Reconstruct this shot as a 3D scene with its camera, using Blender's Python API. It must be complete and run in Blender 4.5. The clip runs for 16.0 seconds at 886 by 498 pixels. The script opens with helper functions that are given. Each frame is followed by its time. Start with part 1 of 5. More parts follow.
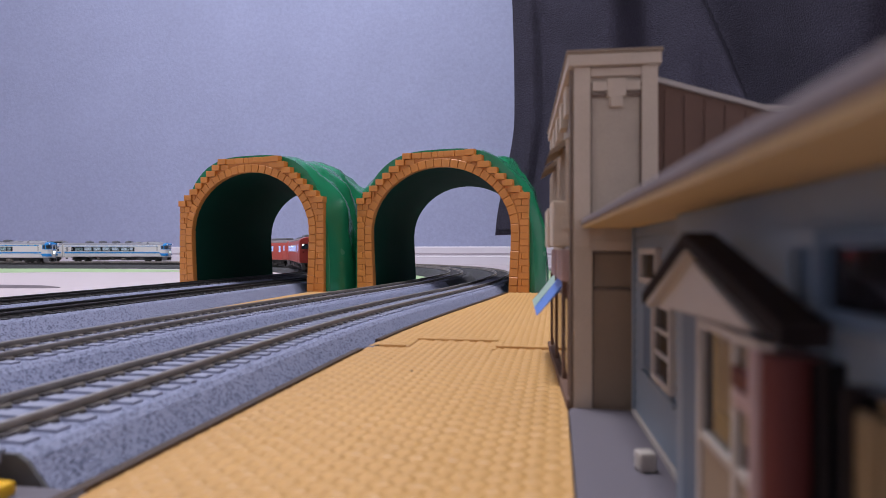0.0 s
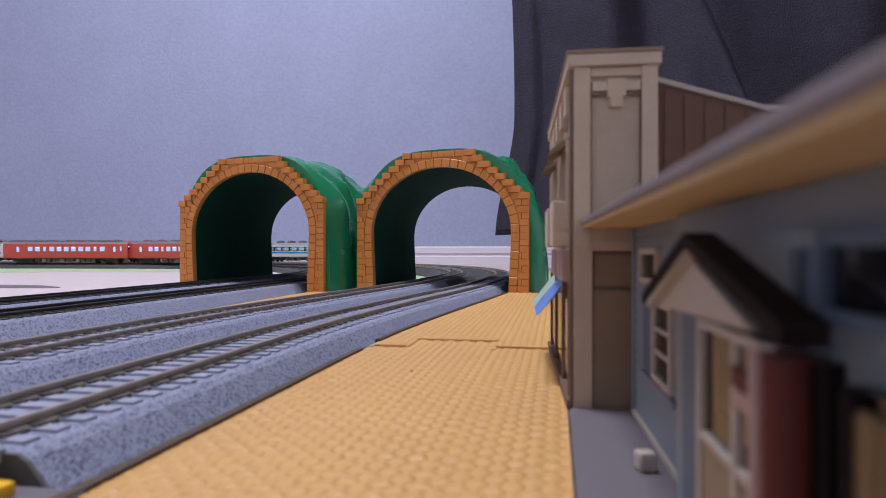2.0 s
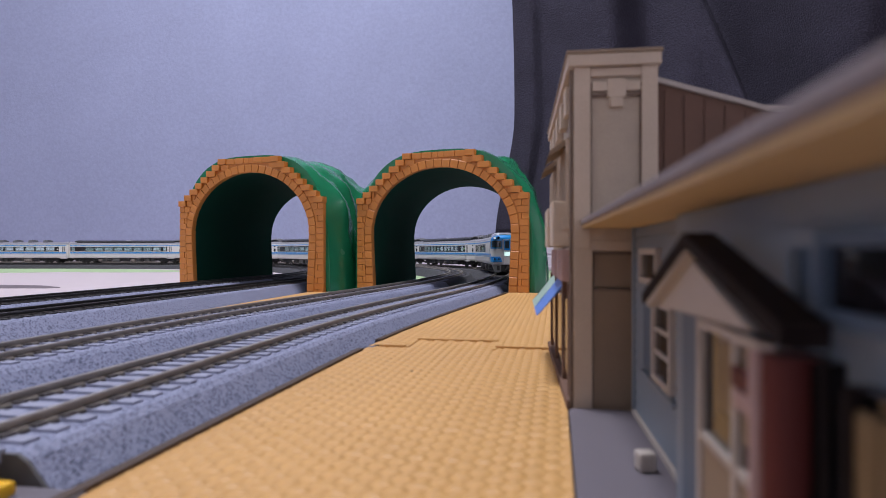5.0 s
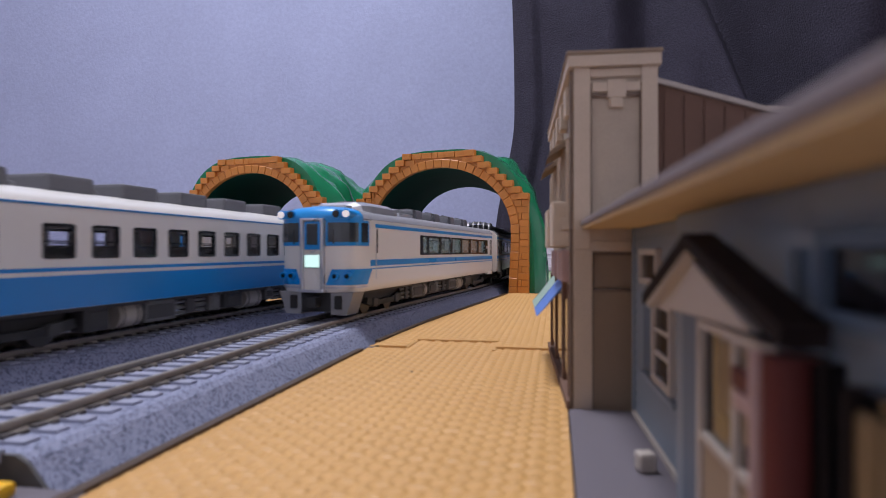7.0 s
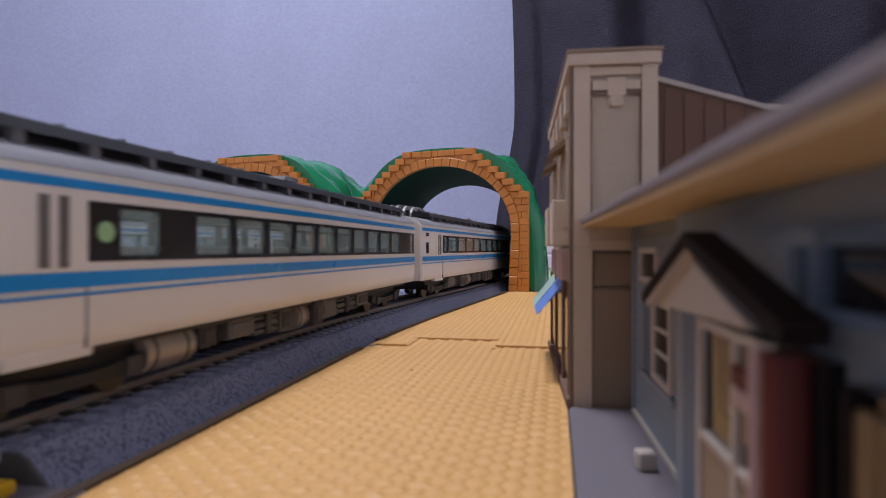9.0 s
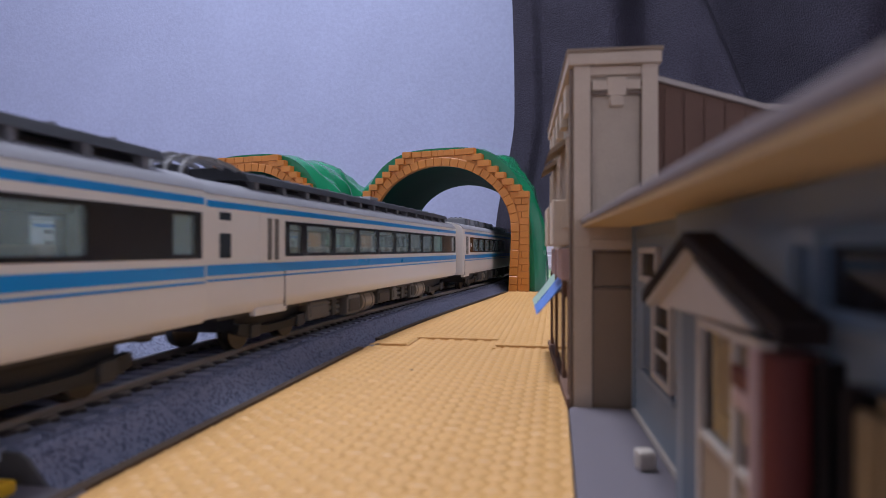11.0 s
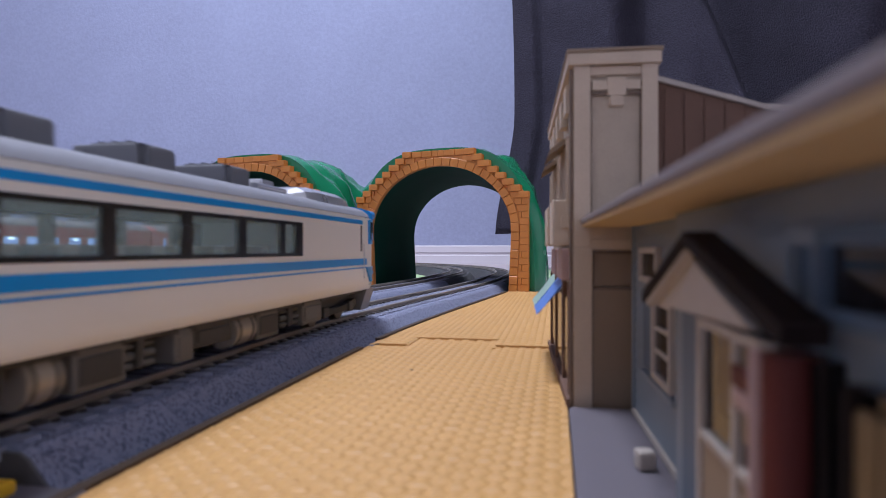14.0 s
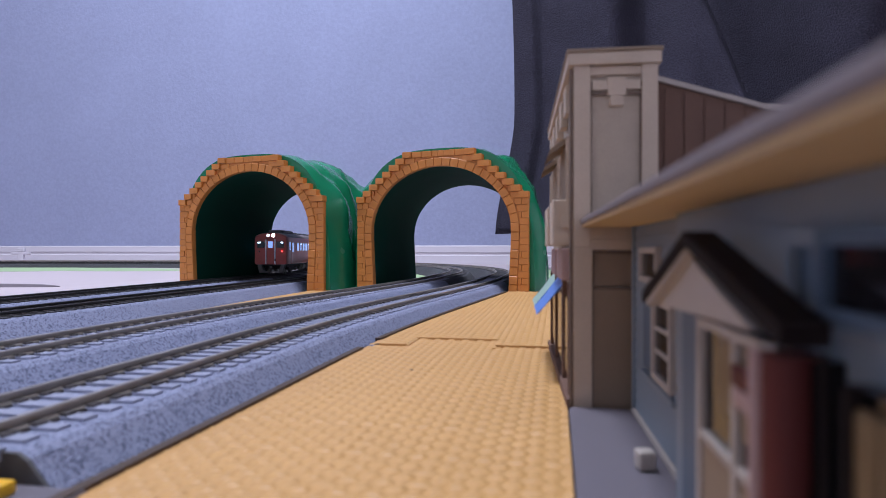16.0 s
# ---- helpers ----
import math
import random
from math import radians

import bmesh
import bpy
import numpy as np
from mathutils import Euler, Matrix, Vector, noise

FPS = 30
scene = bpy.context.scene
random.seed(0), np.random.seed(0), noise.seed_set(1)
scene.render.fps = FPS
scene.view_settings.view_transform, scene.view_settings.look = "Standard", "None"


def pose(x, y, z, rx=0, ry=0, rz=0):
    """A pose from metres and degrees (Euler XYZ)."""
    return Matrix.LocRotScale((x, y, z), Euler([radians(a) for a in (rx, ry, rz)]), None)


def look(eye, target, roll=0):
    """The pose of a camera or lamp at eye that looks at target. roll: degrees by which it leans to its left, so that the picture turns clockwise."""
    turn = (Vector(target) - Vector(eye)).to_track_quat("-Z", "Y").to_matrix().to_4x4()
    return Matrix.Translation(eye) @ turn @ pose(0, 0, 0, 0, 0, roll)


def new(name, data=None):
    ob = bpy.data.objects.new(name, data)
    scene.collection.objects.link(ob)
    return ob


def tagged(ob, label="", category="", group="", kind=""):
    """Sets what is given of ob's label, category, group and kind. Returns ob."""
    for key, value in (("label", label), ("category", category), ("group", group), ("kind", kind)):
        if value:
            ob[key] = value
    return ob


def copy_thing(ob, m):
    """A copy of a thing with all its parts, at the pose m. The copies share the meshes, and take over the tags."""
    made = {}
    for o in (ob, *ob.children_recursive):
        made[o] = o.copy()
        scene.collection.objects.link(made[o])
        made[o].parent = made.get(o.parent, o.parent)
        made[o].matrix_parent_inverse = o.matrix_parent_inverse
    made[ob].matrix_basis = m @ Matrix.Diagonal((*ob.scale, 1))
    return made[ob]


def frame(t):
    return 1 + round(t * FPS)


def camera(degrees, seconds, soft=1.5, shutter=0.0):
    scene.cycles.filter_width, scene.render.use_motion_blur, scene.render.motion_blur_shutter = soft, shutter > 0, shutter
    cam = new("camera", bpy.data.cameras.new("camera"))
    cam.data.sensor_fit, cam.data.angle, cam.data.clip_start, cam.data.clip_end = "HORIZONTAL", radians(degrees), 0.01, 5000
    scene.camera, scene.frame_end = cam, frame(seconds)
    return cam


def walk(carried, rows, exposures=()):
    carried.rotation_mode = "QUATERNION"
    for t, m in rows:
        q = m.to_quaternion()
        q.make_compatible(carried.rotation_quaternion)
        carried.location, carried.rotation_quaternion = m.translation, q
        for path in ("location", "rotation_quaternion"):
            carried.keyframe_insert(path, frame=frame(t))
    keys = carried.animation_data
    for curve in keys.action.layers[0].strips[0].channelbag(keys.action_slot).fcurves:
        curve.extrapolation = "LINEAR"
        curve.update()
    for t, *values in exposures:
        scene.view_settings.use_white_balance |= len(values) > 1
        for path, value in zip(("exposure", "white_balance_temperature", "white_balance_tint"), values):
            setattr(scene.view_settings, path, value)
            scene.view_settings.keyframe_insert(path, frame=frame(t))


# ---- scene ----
# ---- camera: stands still on the tabletop village street ----
EYE = (0.0969, 0.0, 0.0356)
cam = camera(72.86, 16.0, soft=0.62, shutter=0.2)
TILTS = ((0.0, 90.13), (4.5, 90.13), (6.4, 90.20), (7.5, 90.20), (8.0, 90.13), (8.5, 90.13), (9.1, 90.04), (12.0, 90.03), (16.0, 90.03))
walk(cam, [(t, pose(*EYE, rx, 0, 10.608)) for t, rx in TILTS], exposures=[(0.0, 0.0, 6500, 10), (9.2, 0.0, 6450, 10), (11.3, 0.04, 6080, 9), (13.0, 0.05, 5980, 9), (16.0, 0.04, 5880, 10)])
cam.data.dof.use_dof = True
cam.data.dof.focus_distance = 0.65
cam.data.dof.aperture_fstop = 28.0

# ---- light: one round ceiling lamp in a plain room ----
world = bpy.data.worlds.new("world")
scene.world = world
world.use_nodes = True
world.node_tree.nodes["Background"].inputs[0].default_value = (0.75, 0.82, 1.0, 1)
world.node_tree.nodes["Background"].inputs[1].default_value = 0.05


def area(name, loc, target, size, power, color):
    data = bpy.data.lights.new(name, "AREA")
    data.shape, data.size, data.energy, data.color = "DISK", size, power, color
    ob = new(name, data)
    ob.matrix_world = look(loc, target)
    return ob


area("ceiling_lamp_light", (-0.45, 0.42, 2.28), (-0.45, 0.43, 0.0), 0.60, 57.0, (0.915, 0.92, 1.0))

# ---- materials ----


def mat(name, color, rough=0.5, metal=0.0, vary=0.12, scale=60.0, grain=0.06, fine=900.0, bump=0.0, glow=None, power=0.0, coat=0.0, alpha=1.0, spec=0.5, per=0.0):
    """Painted, moulded or metal surface with two scales of variation."""
    m = bpy.data.materials.new(name)
    m.use_nodes = True
    n, l = m.node_tree.nodes, m.node_tree.links
    b = n["Principled BSDF"]
    b.inputs["Roughness"].default_value = rough
    b.inputs["Metallic"].default_value = metal
    b.inputs["Coat Weight"].default_value = coat
    b.inputs["Specular IOR Level"].default_value = spec
    b.inputs["Alpha"].default_value = alpha
    tc = n.new("ShaderNodeTexCoord")
    a, c = n.new("ShaderNodeTexNoise"), n.new("ShaderNodeTexNoise")
    a.inputs["Scale"].default_value, c.inputs["Scale"].default_value = scale, fine
    a.inputs["Detail"].default_value = c.inputs["Detail"].default_value = 4
    for t in (a, c):
        l.new(tc.outputs["Object"], t.inputs["Vector"])
    add = n.new("ShaderNodeMath")
    add.operation = "MULTIPLY_ADD"
    l.new(a.outputs["Fac"], add.inputs[0])
    add.inputs[1].default_value = vary * 2
    add.inputs[2].default_value = 1 - vary - grain
    ad2 = n.new("ShaderNodeMath")
    ad2.operation = "MULTIPLY_ADD"
    l.new(c.outputs["Fac"], ad2.inputs[0])
    ad2.inputs[1].default_value = grain * 2
    l.new(add.outputs[0], ad2.inputs[2])
    last = ad2.outputs[0]
    if per:
        oi = n.new("ShaderNodeObjectInfo")
        ad3 = n.new("ShaderNodeMath")
        ad3.operation = "MULTIPLY_ADD"
        l.new(oi.outputs["Random"], ad3.inputs[0])
        ad3.inputs[1].default_value = per
        l.new(last, ad3.inputs[2])
        last = ad3.outputs[0]
    mul = n.new("ShaderNodeVectorMath")
    mul.operation = "SCALE"
    mul.inputs[0].default_value = color
    l.new(last, mul.inputs["Scale"])
    l.new(mul.outputs[0], b.inputs["Base Color"])
    rr = n.new("ShaderNodeMath")
    rr.operation = "MULTIPLY_ADD"
    l.new(a.outputs["Fac"], rr.inputs[0])
    rr.inputs[1].default_value = 0.16
    rr.inputs[2].default_value = max(0.02, rough - 0.08)
    l.new(rr.outputs[0], b.inputs["Roughness"])
    if bump:
        bp = n.new("ShaderNodeBump")
        bp.inputs["Strength"].default_value = 0.5
        bp.inputs["Distance"].default_value = bump
        l.new(c.outputs["Fac"], bp.inputs["Height"])
        l.new(bp.outputs[0], b.inputs["Normal"])
    if glow:
        b.inputs["Emission Color"].default_value = (*glow, 1)
        b.inputs["Emission Strength"].default_value = power
    return m


def speckled(name, light, dark, scale, bump, share=0.42):
    """Moulded ballast: pale grains with darker ones between."""
    m = mat(name, light, 0.85, vary=0.1, scale=40, grain=0.1, fine=scale, bump=bump)
    n, l = m.node_tree.nodes, m.node_tree.links
    b = n["Principled BSDF"]
    tc = n.new("ShaderNodeTexCoord")
    v = n.new("ShaderNodeTexVoronoi")
    v.inputs["Scale"].default_value = scale
    l.new(tc.outputs["Object"], v.inputs["Vector"])
    sep = n.new("ShaderNodeSeparateColor")
    l.new(v.outputs["Color"], sep.inputs[0])
    ramp = n.new("ShaderNodeValToRGB")
    ramp.color_ramp.elements[0].position, ramp.color_ramp.elements[0].color = 0.0, (*dark, 1)
    ramp.color_ramp.elements[1].position, ramp.color_ramp.elements[1].color = share, (*light, 1)
    l.new(sep.outputs[0], ramp.inputs[0])
    l.new(ramp.outputs[0], b.inputs["Base Color"])
    bp = n.new("ShaderNodeBump")
    bp.inputs["Strength"].default_value = 0.9
    bp.inputs["Distance"].default_value = bump
    l.new(v.outputs["Distance"], bp.inputs["Height"])
    l.new(bp.outputs[0], b.inputs["Normal"])
    return m


M_WALL = mat("wallpaper", (0.325, 0.35, 0.51), 0.9, vary=0.08, scale=5, grain=0.12, fine=110, bump=0.0012, spec=0.2)
M_PAINT = mat("white_skirting_paint", (0.66, 0.62, 0.68), 0.45, vary=0.03, scale=6, grain=0.02, fine=200)
M_FLOOR = mat("pink_play_mat", (0.51, 0.435, 0.455), 0.6, vary=0.04, scale=4, grain=0.03, fine=120, bump=0.0002)
M_GREENPRINT = mat("green_print", (0.36, 0.50, 0.26), 0.6, vary=0.12, scale=30, grain=0.05, fine=300)
M_BROWNPRINT = mat("brown_print", (0.13, 0.10, 0.11), 0.6, vary=0.1, scale=30, grain=0.05, fine=300)
M_CEIL = mat("ceiling_paper", (0.8, 0.8, 0.82), 0.9, vary=0.02, scale=3, grain=0.03, fine=100)
M_LAMP = mat("lamp_diffuser", (0.9, 0.9, 0.9), 0.6, glow=(0.95, 0.97, 1.0), power=6.0)
M_BALLAST = speckled("moulded_grey_ballast", (0.25, 0.268, 0.385), (0.07, 0.078, 0.135), 1900, 0.00030, 0.50)
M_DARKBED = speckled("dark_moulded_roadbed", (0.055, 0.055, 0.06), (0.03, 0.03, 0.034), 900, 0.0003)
M_RAIL = mat("nickel_rail_side", (0.29, 0.255, 0.225), 0.5, metal=0.15, vary=0.2, scale=80, grain=0.1)
M_HEAD = mat("polished_rail_head", (0.38, 0.34, 0.30), 0.35, metal=0.6, vary=0.2, scale=80, grain=0.1)
M_RAILDARK = mat("blackened_rail", (0.045, 0.042, 0.042), 0.45, metal=0.5, vary=0.2, scale=80)
M_SLEEPER = mat("dusty_grey_sleeper", (0.24, 0.25, 0.335), 0.8, vary=0.15, scale=120, grain=0.1, per=0.1)
# for the chairs, and for painted shade between sleepers under the rails
M_CHAIRSHADE = mat("dark_chair_and_gap_shade", (0.055, 0.045, 0.045), 0.7, vary=0.2, scale=300)
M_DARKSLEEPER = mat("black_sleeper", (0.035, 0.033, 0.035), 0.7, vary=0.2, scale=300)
M_TAN = mat("tan_moulded_plastic", (0.505, 0.284, 0.102), 0.5, vary=0.10, scale=25, grain=0.05, fine=900, bump=0.0001, spec=0.35)
# near-black brown: plate edge with its shade in the colour, rim and crumb
M_EDGEBROWN = mat("shaded_edge_and_crumb_brown", (0.055, 0.032, 0.02), 0.6, vary=0.15, scale=60)
M_ORANGE = mat("orange_toy_brick", (0.60, 0.225, 0.042), 0.42, vary=0.07, scale=60, grain=0.05, fine=1500, bump=0.00008, per=0.06)
M_ORANGEDARK = mat("orange_joint", (0.54, 0.195, 0.036), 0.5, vary=0.07, scale=60)
M_GREEN = mat("glossy_green_plastic", (0.013, 0.18, 0.080), 0.24, vary=0.15, scale=25, grain=0.03, fine=300, coat=0.1)
# the shell's green again, darkened to carry the shade inside the tunnel
M_GREENSHADE = mat("shaded_green_inside", (0.005, 0.052, 0.032), 0.7, vary=0.12, scale=25, spec=0.08)
M_CLOTH = mat("dark_fleece", (0.040, 0.037, 0.054), 0.95, vary=0.3, scale=14, grain=0.5, fine=300, bump=0.006, spec=0.1)
M_CREAM = mat("beige_card_wall", (0.42, 0.345, 0.275), 0.75, vary=0.14, scale=120, grain=0.12, fine=2500, bump=0.00006)
M_CREAMTRIM = mat("beige_trim", (0.50, 0.405, 0.32), 0.7, vary=0.12, scale=120, grain=0.1, fine=2500)
M_BROWNPANEL = mat("brown_panel", (0.235, 0.168, 0.115), 0.7, vary=0.1, scale=120, grain=0.08, fine=2500)
M_BROWNWALL = mat("reddish_brown_boards", (0.125, 0.066, 0.046), 0.75, vary=0.15, scale=150, grain=0.1, fine=2000)
M_PAVE = mat("grey_pavement_plastic", (0.118, 0.104, 0.124), 0.6, vary=0.08, scale=60, grain=0.06, fine=1500)
M_BLUEWALL = mat("pale_blue_siding", (0.185, 0.215, 0.255), 0.65, vary=0.08, scale=80, grain=0.05, fine=1500)
M_BLUETRIM = mat("blue_corner_post", (0.062, 0.095, 0.145), 0.6, vary=0.08, scale=80)
M_WHITETRIM = mat("offwhite_trim", (0.40, 0.35, 0.315), 0.6, vary=0.06, scale=80)
M_SOFFIT = mat("ochre_wood_soffit", (0.52, 0.37, 0.19), 0.6, vary=0.12, scale=60, grain=0.1, fine=600)
M_FASCIA = mat("greyish_fascia", (0.17, 0.14, 0.145), 0.7, vary=0.1, scale=60)
M_DARKROOF = mat("black_brown_shingle", (0.013, 0.009, 0.009), 0.85, vary=0.2, scale=150, grain=0.1, fine=1200, bump=0.0001, spec=0.12)
M_DARKGLASS = mat("dark_window", (0.010, 0.009, 0.011), 0.09, vary=0.1, scale=60, spec=0.3)
M_GOLD = mat("ochre_display", (0.17, 0.11, 0.05), 0.6, vary=0.15, scale=120)
M_RED = mat("dull_red_post", (0.085, 0.018, 0.016), 0.6, vary=0.12, scale=120, spec=0.2)
M_PINK = mat("faded_pink_sign", (0.34, 0.22, 0.21), 0.6, vary=0.1, scale=120)
M_AWNBLUE = mat("blue_awning", (0.10, 0.20, 0.55), 0.5, vary=0.08, scale=80)
M_AWNGREEN = mat("pale_green_awning", (0.30, 0.42, 0.36), 0.5, vary=0.08, scale=80)
M_YELLOW = mat("yellow_plastic", (0.75, 0.42, 0.02), 0.35, vary=0.05, scale=60)
M_CROSS = mat("dark_grey_crossing", (0.085, 0.082, 0.085), 0.6, vary=0.1, scale=80)
# rolling stock
M_IVORY = mat("ivory_train_paint", (0.72, 0.695, 0.67), 0.32, vary=0.03, scale=40, grain=0.015, fine=800, coat=0.15)
M_BLUEDEEP = mat("deep_blue_railcar_paint", (0.003, 0.20, 0.55), 0.3, vary=0.04, scale=40, grain=0.015, coat=0.15)
M_PILOT = mat("grey_pilot_paint", (0.24, 0.24, 0.25), 0.4, vary=0.06, scale=80)
M_LINE = mat("dark_brown_joint", (0.15, 0.105, 0.082), 0.8, vary=0.1, scale=120)
M_BLUE = mat("train_blue_paint", (0.008, 0.25, 0.66), 0.3, vary=0.04, scale=40, grain=0.015, coat=0.15)
M_ROOFGREY = mat("grey_train_roof", (0.24, 0.24, 0.27), 0.5, vary=0.08, scale=60)
M_UNITGREY = mat("roof_unit_grey", (0.135, 0.137, 0.155), 0.5, vary=0.1, scale=100)
M_SILVER = mat("silver_paint", (0.55, 0.55, 0.58), 0.3, metal=0.7, vary=0.05, scale=60)
M_ROOFDARK = mat("dark_radiator_roof", (0.030, 0.032, 0.040), 0.5, vary=0.15, scale=100)
M_UNDER = mat("underfloor_grey", (0.045, 0.043, 0.043), 0.6, vary=0.2, scale=120)
M_UNDERLIGHT = mat("underfloor_tank_grey", (0.12, 0.116, 0.112), 0.55, vary=0.15, scale=120)
M_BLACK = mat("black_bogie", (0.018, 0.018, 0.018), 0.6, vary=0.2, scale=200)
M_WHEEL = mat("blackened_wheel", (0.07, 0.065, 0.06), 0.4, metal=0.7, vary=0.2, scale=200)
M_BAND = mat("black_window_surround", (0.012, 0.012, 0.014), 0.25, vary=0.1, scale=60)
M_PANEDARK = mat("dark_train_pane", (0.03, 0.04, 0.05), 0.08, vary=0.4, scale=120, grain=0.0, coat=0.5)
M_PANECLEAR = mat("clear_saloon_pane", (0.28, 0.30, 0.39), 0.08, vary=0.6, scale=110, grain=0.0, coat=0.5)
M_PANELIT = mat("lit_saloon_pane", (0.25, 0.35, 0.5), 0.1, vary=0.3, scale=250, glow=(0.35, 0.5, 1.0), power=0.8)
M_PANEVIOLET = mat("violet_lit_pane", (0.2, 0.2, 0.5), 0.1, vary=0.3, scale=250, glow=(0.15, 0.17, 1.0), power=0.45)
M_LEDCEIL = mat("saloon_led", (0.9, 0.95, 1.0), 0.3, glow=(0.75, 0.87, 1.0), power=2.5)
M_SEAT = mat("saloon_seat", (0.40, 0.29, 0.23), 0.7, vary=0.2, scale=200)
M_VERM = mat("vermilion_train_paint", (0.46, 0.060, 0.046), 0.35, vary=0.04, scale=40, grain=0.015, coat=0.1)
M_VERMROOF = mat("reddish_grey_roof", (0.17, 0.14, 0.145), 0.55, vary=0.08, scale=60)
M_LAMPON = mat("headlamp_lit", (1, 1, 1), 0.2, glow=(0.85, 0.9, 1.0), power=14.0)
M_LAMPWARM = mat("headlamp_warm", (1, 1, 1), 0.2, glow=(1.0, 0.84, 0.80), power=0.42)
M_HEADMARK = mat("headmark_lit", (0.8, 0.95, 0.92), 0.3, glow=(0.62, 1.0, 0.90), power=0.75)
M_HEADMARKC = mat("headmark_bright", (0.9, 0.95, 1), 0.3, glow=(0.85, 0.95, 1.0), power=5.0)
M_TAIL = mat("tail_lamp_red", (0.6, 0.02, 0.02), 0.2, glow=(1.0, 0.05, 0.04), power=4.0)
M_GREENSIGN = mat("green_round_sign", (0.30, 0.52, 0.28), 0.4, vary=0.05)



def glazing(name, tint, haze, milk):
    """Thin clear moulding: tinted see-through, a little milky, with a mirror sheen at grazing view."""
    m = bpy.data.materials.new(name)
    m.use_nodes = True
    n, l = m.node_tree.nodes, m.node_tree.links
    n.remove(n["Principled BSDF"])
    clear, gloss, body = n.new("ShaderNodeBsdfTransparent"), n.new("ShaderNodeBsdfGlossy"), n.new("ShaderNodeBsdfDiffuse")
    clear.inputs[0].default_value = (*tint, 1)
    body.inputs[0].default_value = (*haze, 1)
    gloss.inputs["Roughness"].default_value = 0.04
    a, b, lw, f = n.new("ShaderNodeMixShader"), n.new("ShaderNodeMixShader"), n.new("ShaderNodeLayerWeight"), n.new("ShaderNodeMath")
    lw.inputs["Blend"].default_value = 0.5
    f.operation = "POWER"
    f.inputs[1].default_value = 5.0
    l.new(lw.outputs["Facing"], f.inputs[0])
    a.inputs[0].default_value = milk
    l.new(clear.outputs[0], a.inputs[1])
    l.new(body.outputs[0], a.inputs[2])
    l.new(f.outputs[0], b.inputs[0])
    l.new(a.outputs[0], b.inputs[1])
    l.new(gloss.outputs[0], b.inputs[2])
    l.new(b.outputs[0], n["Material Output"].inputs[0])
    return m


M_GLASSTEAL = glazing("teal_tinted_glazing", (0.95, 0.985, 0.99), (0.62, 0.84, 0.87), 0.18)
M_GLASSCLEAR = glazing("clear_glazing", (0.98, 0.98, 0.99), (0.5, 0.52, 0.58), 0.03)
M_SALOON = mat("pale_teal_saloon", (0.50, 0.60, 0.61), 0.6, vary=0.06, scale=60)
M_SALOONLAMP = mat("saloon_lamp_strip", (0.9, 1.0, 1.0), 0.4, glow=(0.80, 0.97, 1.0), power=6.0)
M_TANKTAN = mat("warm_silver_tank", (0.36, 0.32, 0.27), 0.35, metal=0.35, vary=0.12, scale=90)

# ---- mesh helpers ----


def part(name, bm, material, parent=None, label="", smooth=False):
    me = bpy.data.meshes.new(name)
    bm.to_mesh(me)
    bm.free()
    me.materials.append(material)
    if smooth:
        me.polygons.foreach_set("use_smooth", [True] * len(me.polygons))
        me.set_sharp_from_angle(angle=math.radians(38))
    ob = new(name, me)
    ob.parent = parent
    if label:
        tagged(ob, label)
    return ob


def box(bm, x0, x1, y0, y1, z0, z1, bevel=0.0, m=None):
    r = bmesh.ops.create_cube(bm, size=1.0)
    vs = r["verts"]
    for v in vs:
        v.co = Vector((x0 + (v.co.x + 0.5) * (x1 - x0), y0 + (v.co.y + 0.5) * (y1 - y0), z0 + (v.co.z + 0.5) * (z1 - z0)))
    if bevel:
        es = list({e for v in vs for e in v.link_edges})
        out = bmesh.ops.bevel(bm, geom=es, offset=bevel, segments=2, affect="EDGES", profile=0.6)
        vs = list({v for f in out["faces"] for v in f.verts} | {v for v in vs if v.is_valid})
    if m is not None:
        bmesh.ops.transform(bm, matrix=m, verts=[v for v in vs if v.is_valid])
    return bm


def B(*a, **k):
    return box(bmesh.new(), *a, **k)


def cyl(bm, c, r, depth, axis="x", seg=16, r2=None):
    turn = {"x": pose(0, 0, 0, 0, 90, 0), "y": pose(0, 0, 0, 90, 0, 0), "z": Matrix.Identity(4)}[axis]
    bmesh.ops.create_cone(bm, cap_ends=True, segments=seg, radius1=r, radius2=r if r2 is None else r2, depth=depth, matrix=Matrix.Translation(c) @ turn)
    return bm


def prism(bm, pts, axis, a, b):
    """A flat outline (u, v) drawn out from a to b along an axis; axis x: (y, z), axis y: (x, z), axis z: (x, y)."""
    def at(u, v, w):
        return {"x": (w, u, v), "y": (u, w, v), "z": (u, v, w)}[axis]
    lo = [bm.verts.new(at(u, v, a)) for u, v in pts]
    hi = [bm.verts.new(at(u, v, b)) for u, v in pts]
    n = len(pts)
    bm.faces.new(lo)
    bm.faces.new(hi[::-1])
    for i in range(n):
        bm.faces.new((lo[i], hi[i], hi[(i + 1) % n], lo[(i + 1) % n]))
    bmesh.ops.recalc_face_normals(bm, faces=bm.faces)
    return bm


def loft(bm, rings, closed=True, caps=True):
    """Rings of equally many points joined side by side."""
    vs = [[bm.verts.new(p) for p in ring] for ring in rings]
    n = len(vs[0])
    for a, b in zip(vs, vs[1:]):
        for i in range(n if closed else n - 1):
            bm.faces.new((a[i], a[(i + 1) % n], b[(i + 1) % n], b[i]))
    if caps and closed:
        bm.faces.new(vs[0][::-1])
        bm.faces.new(vs[-1])
    bmesh.ops.recalc_face_normals(bm, faces=bm.faces)
    return bm


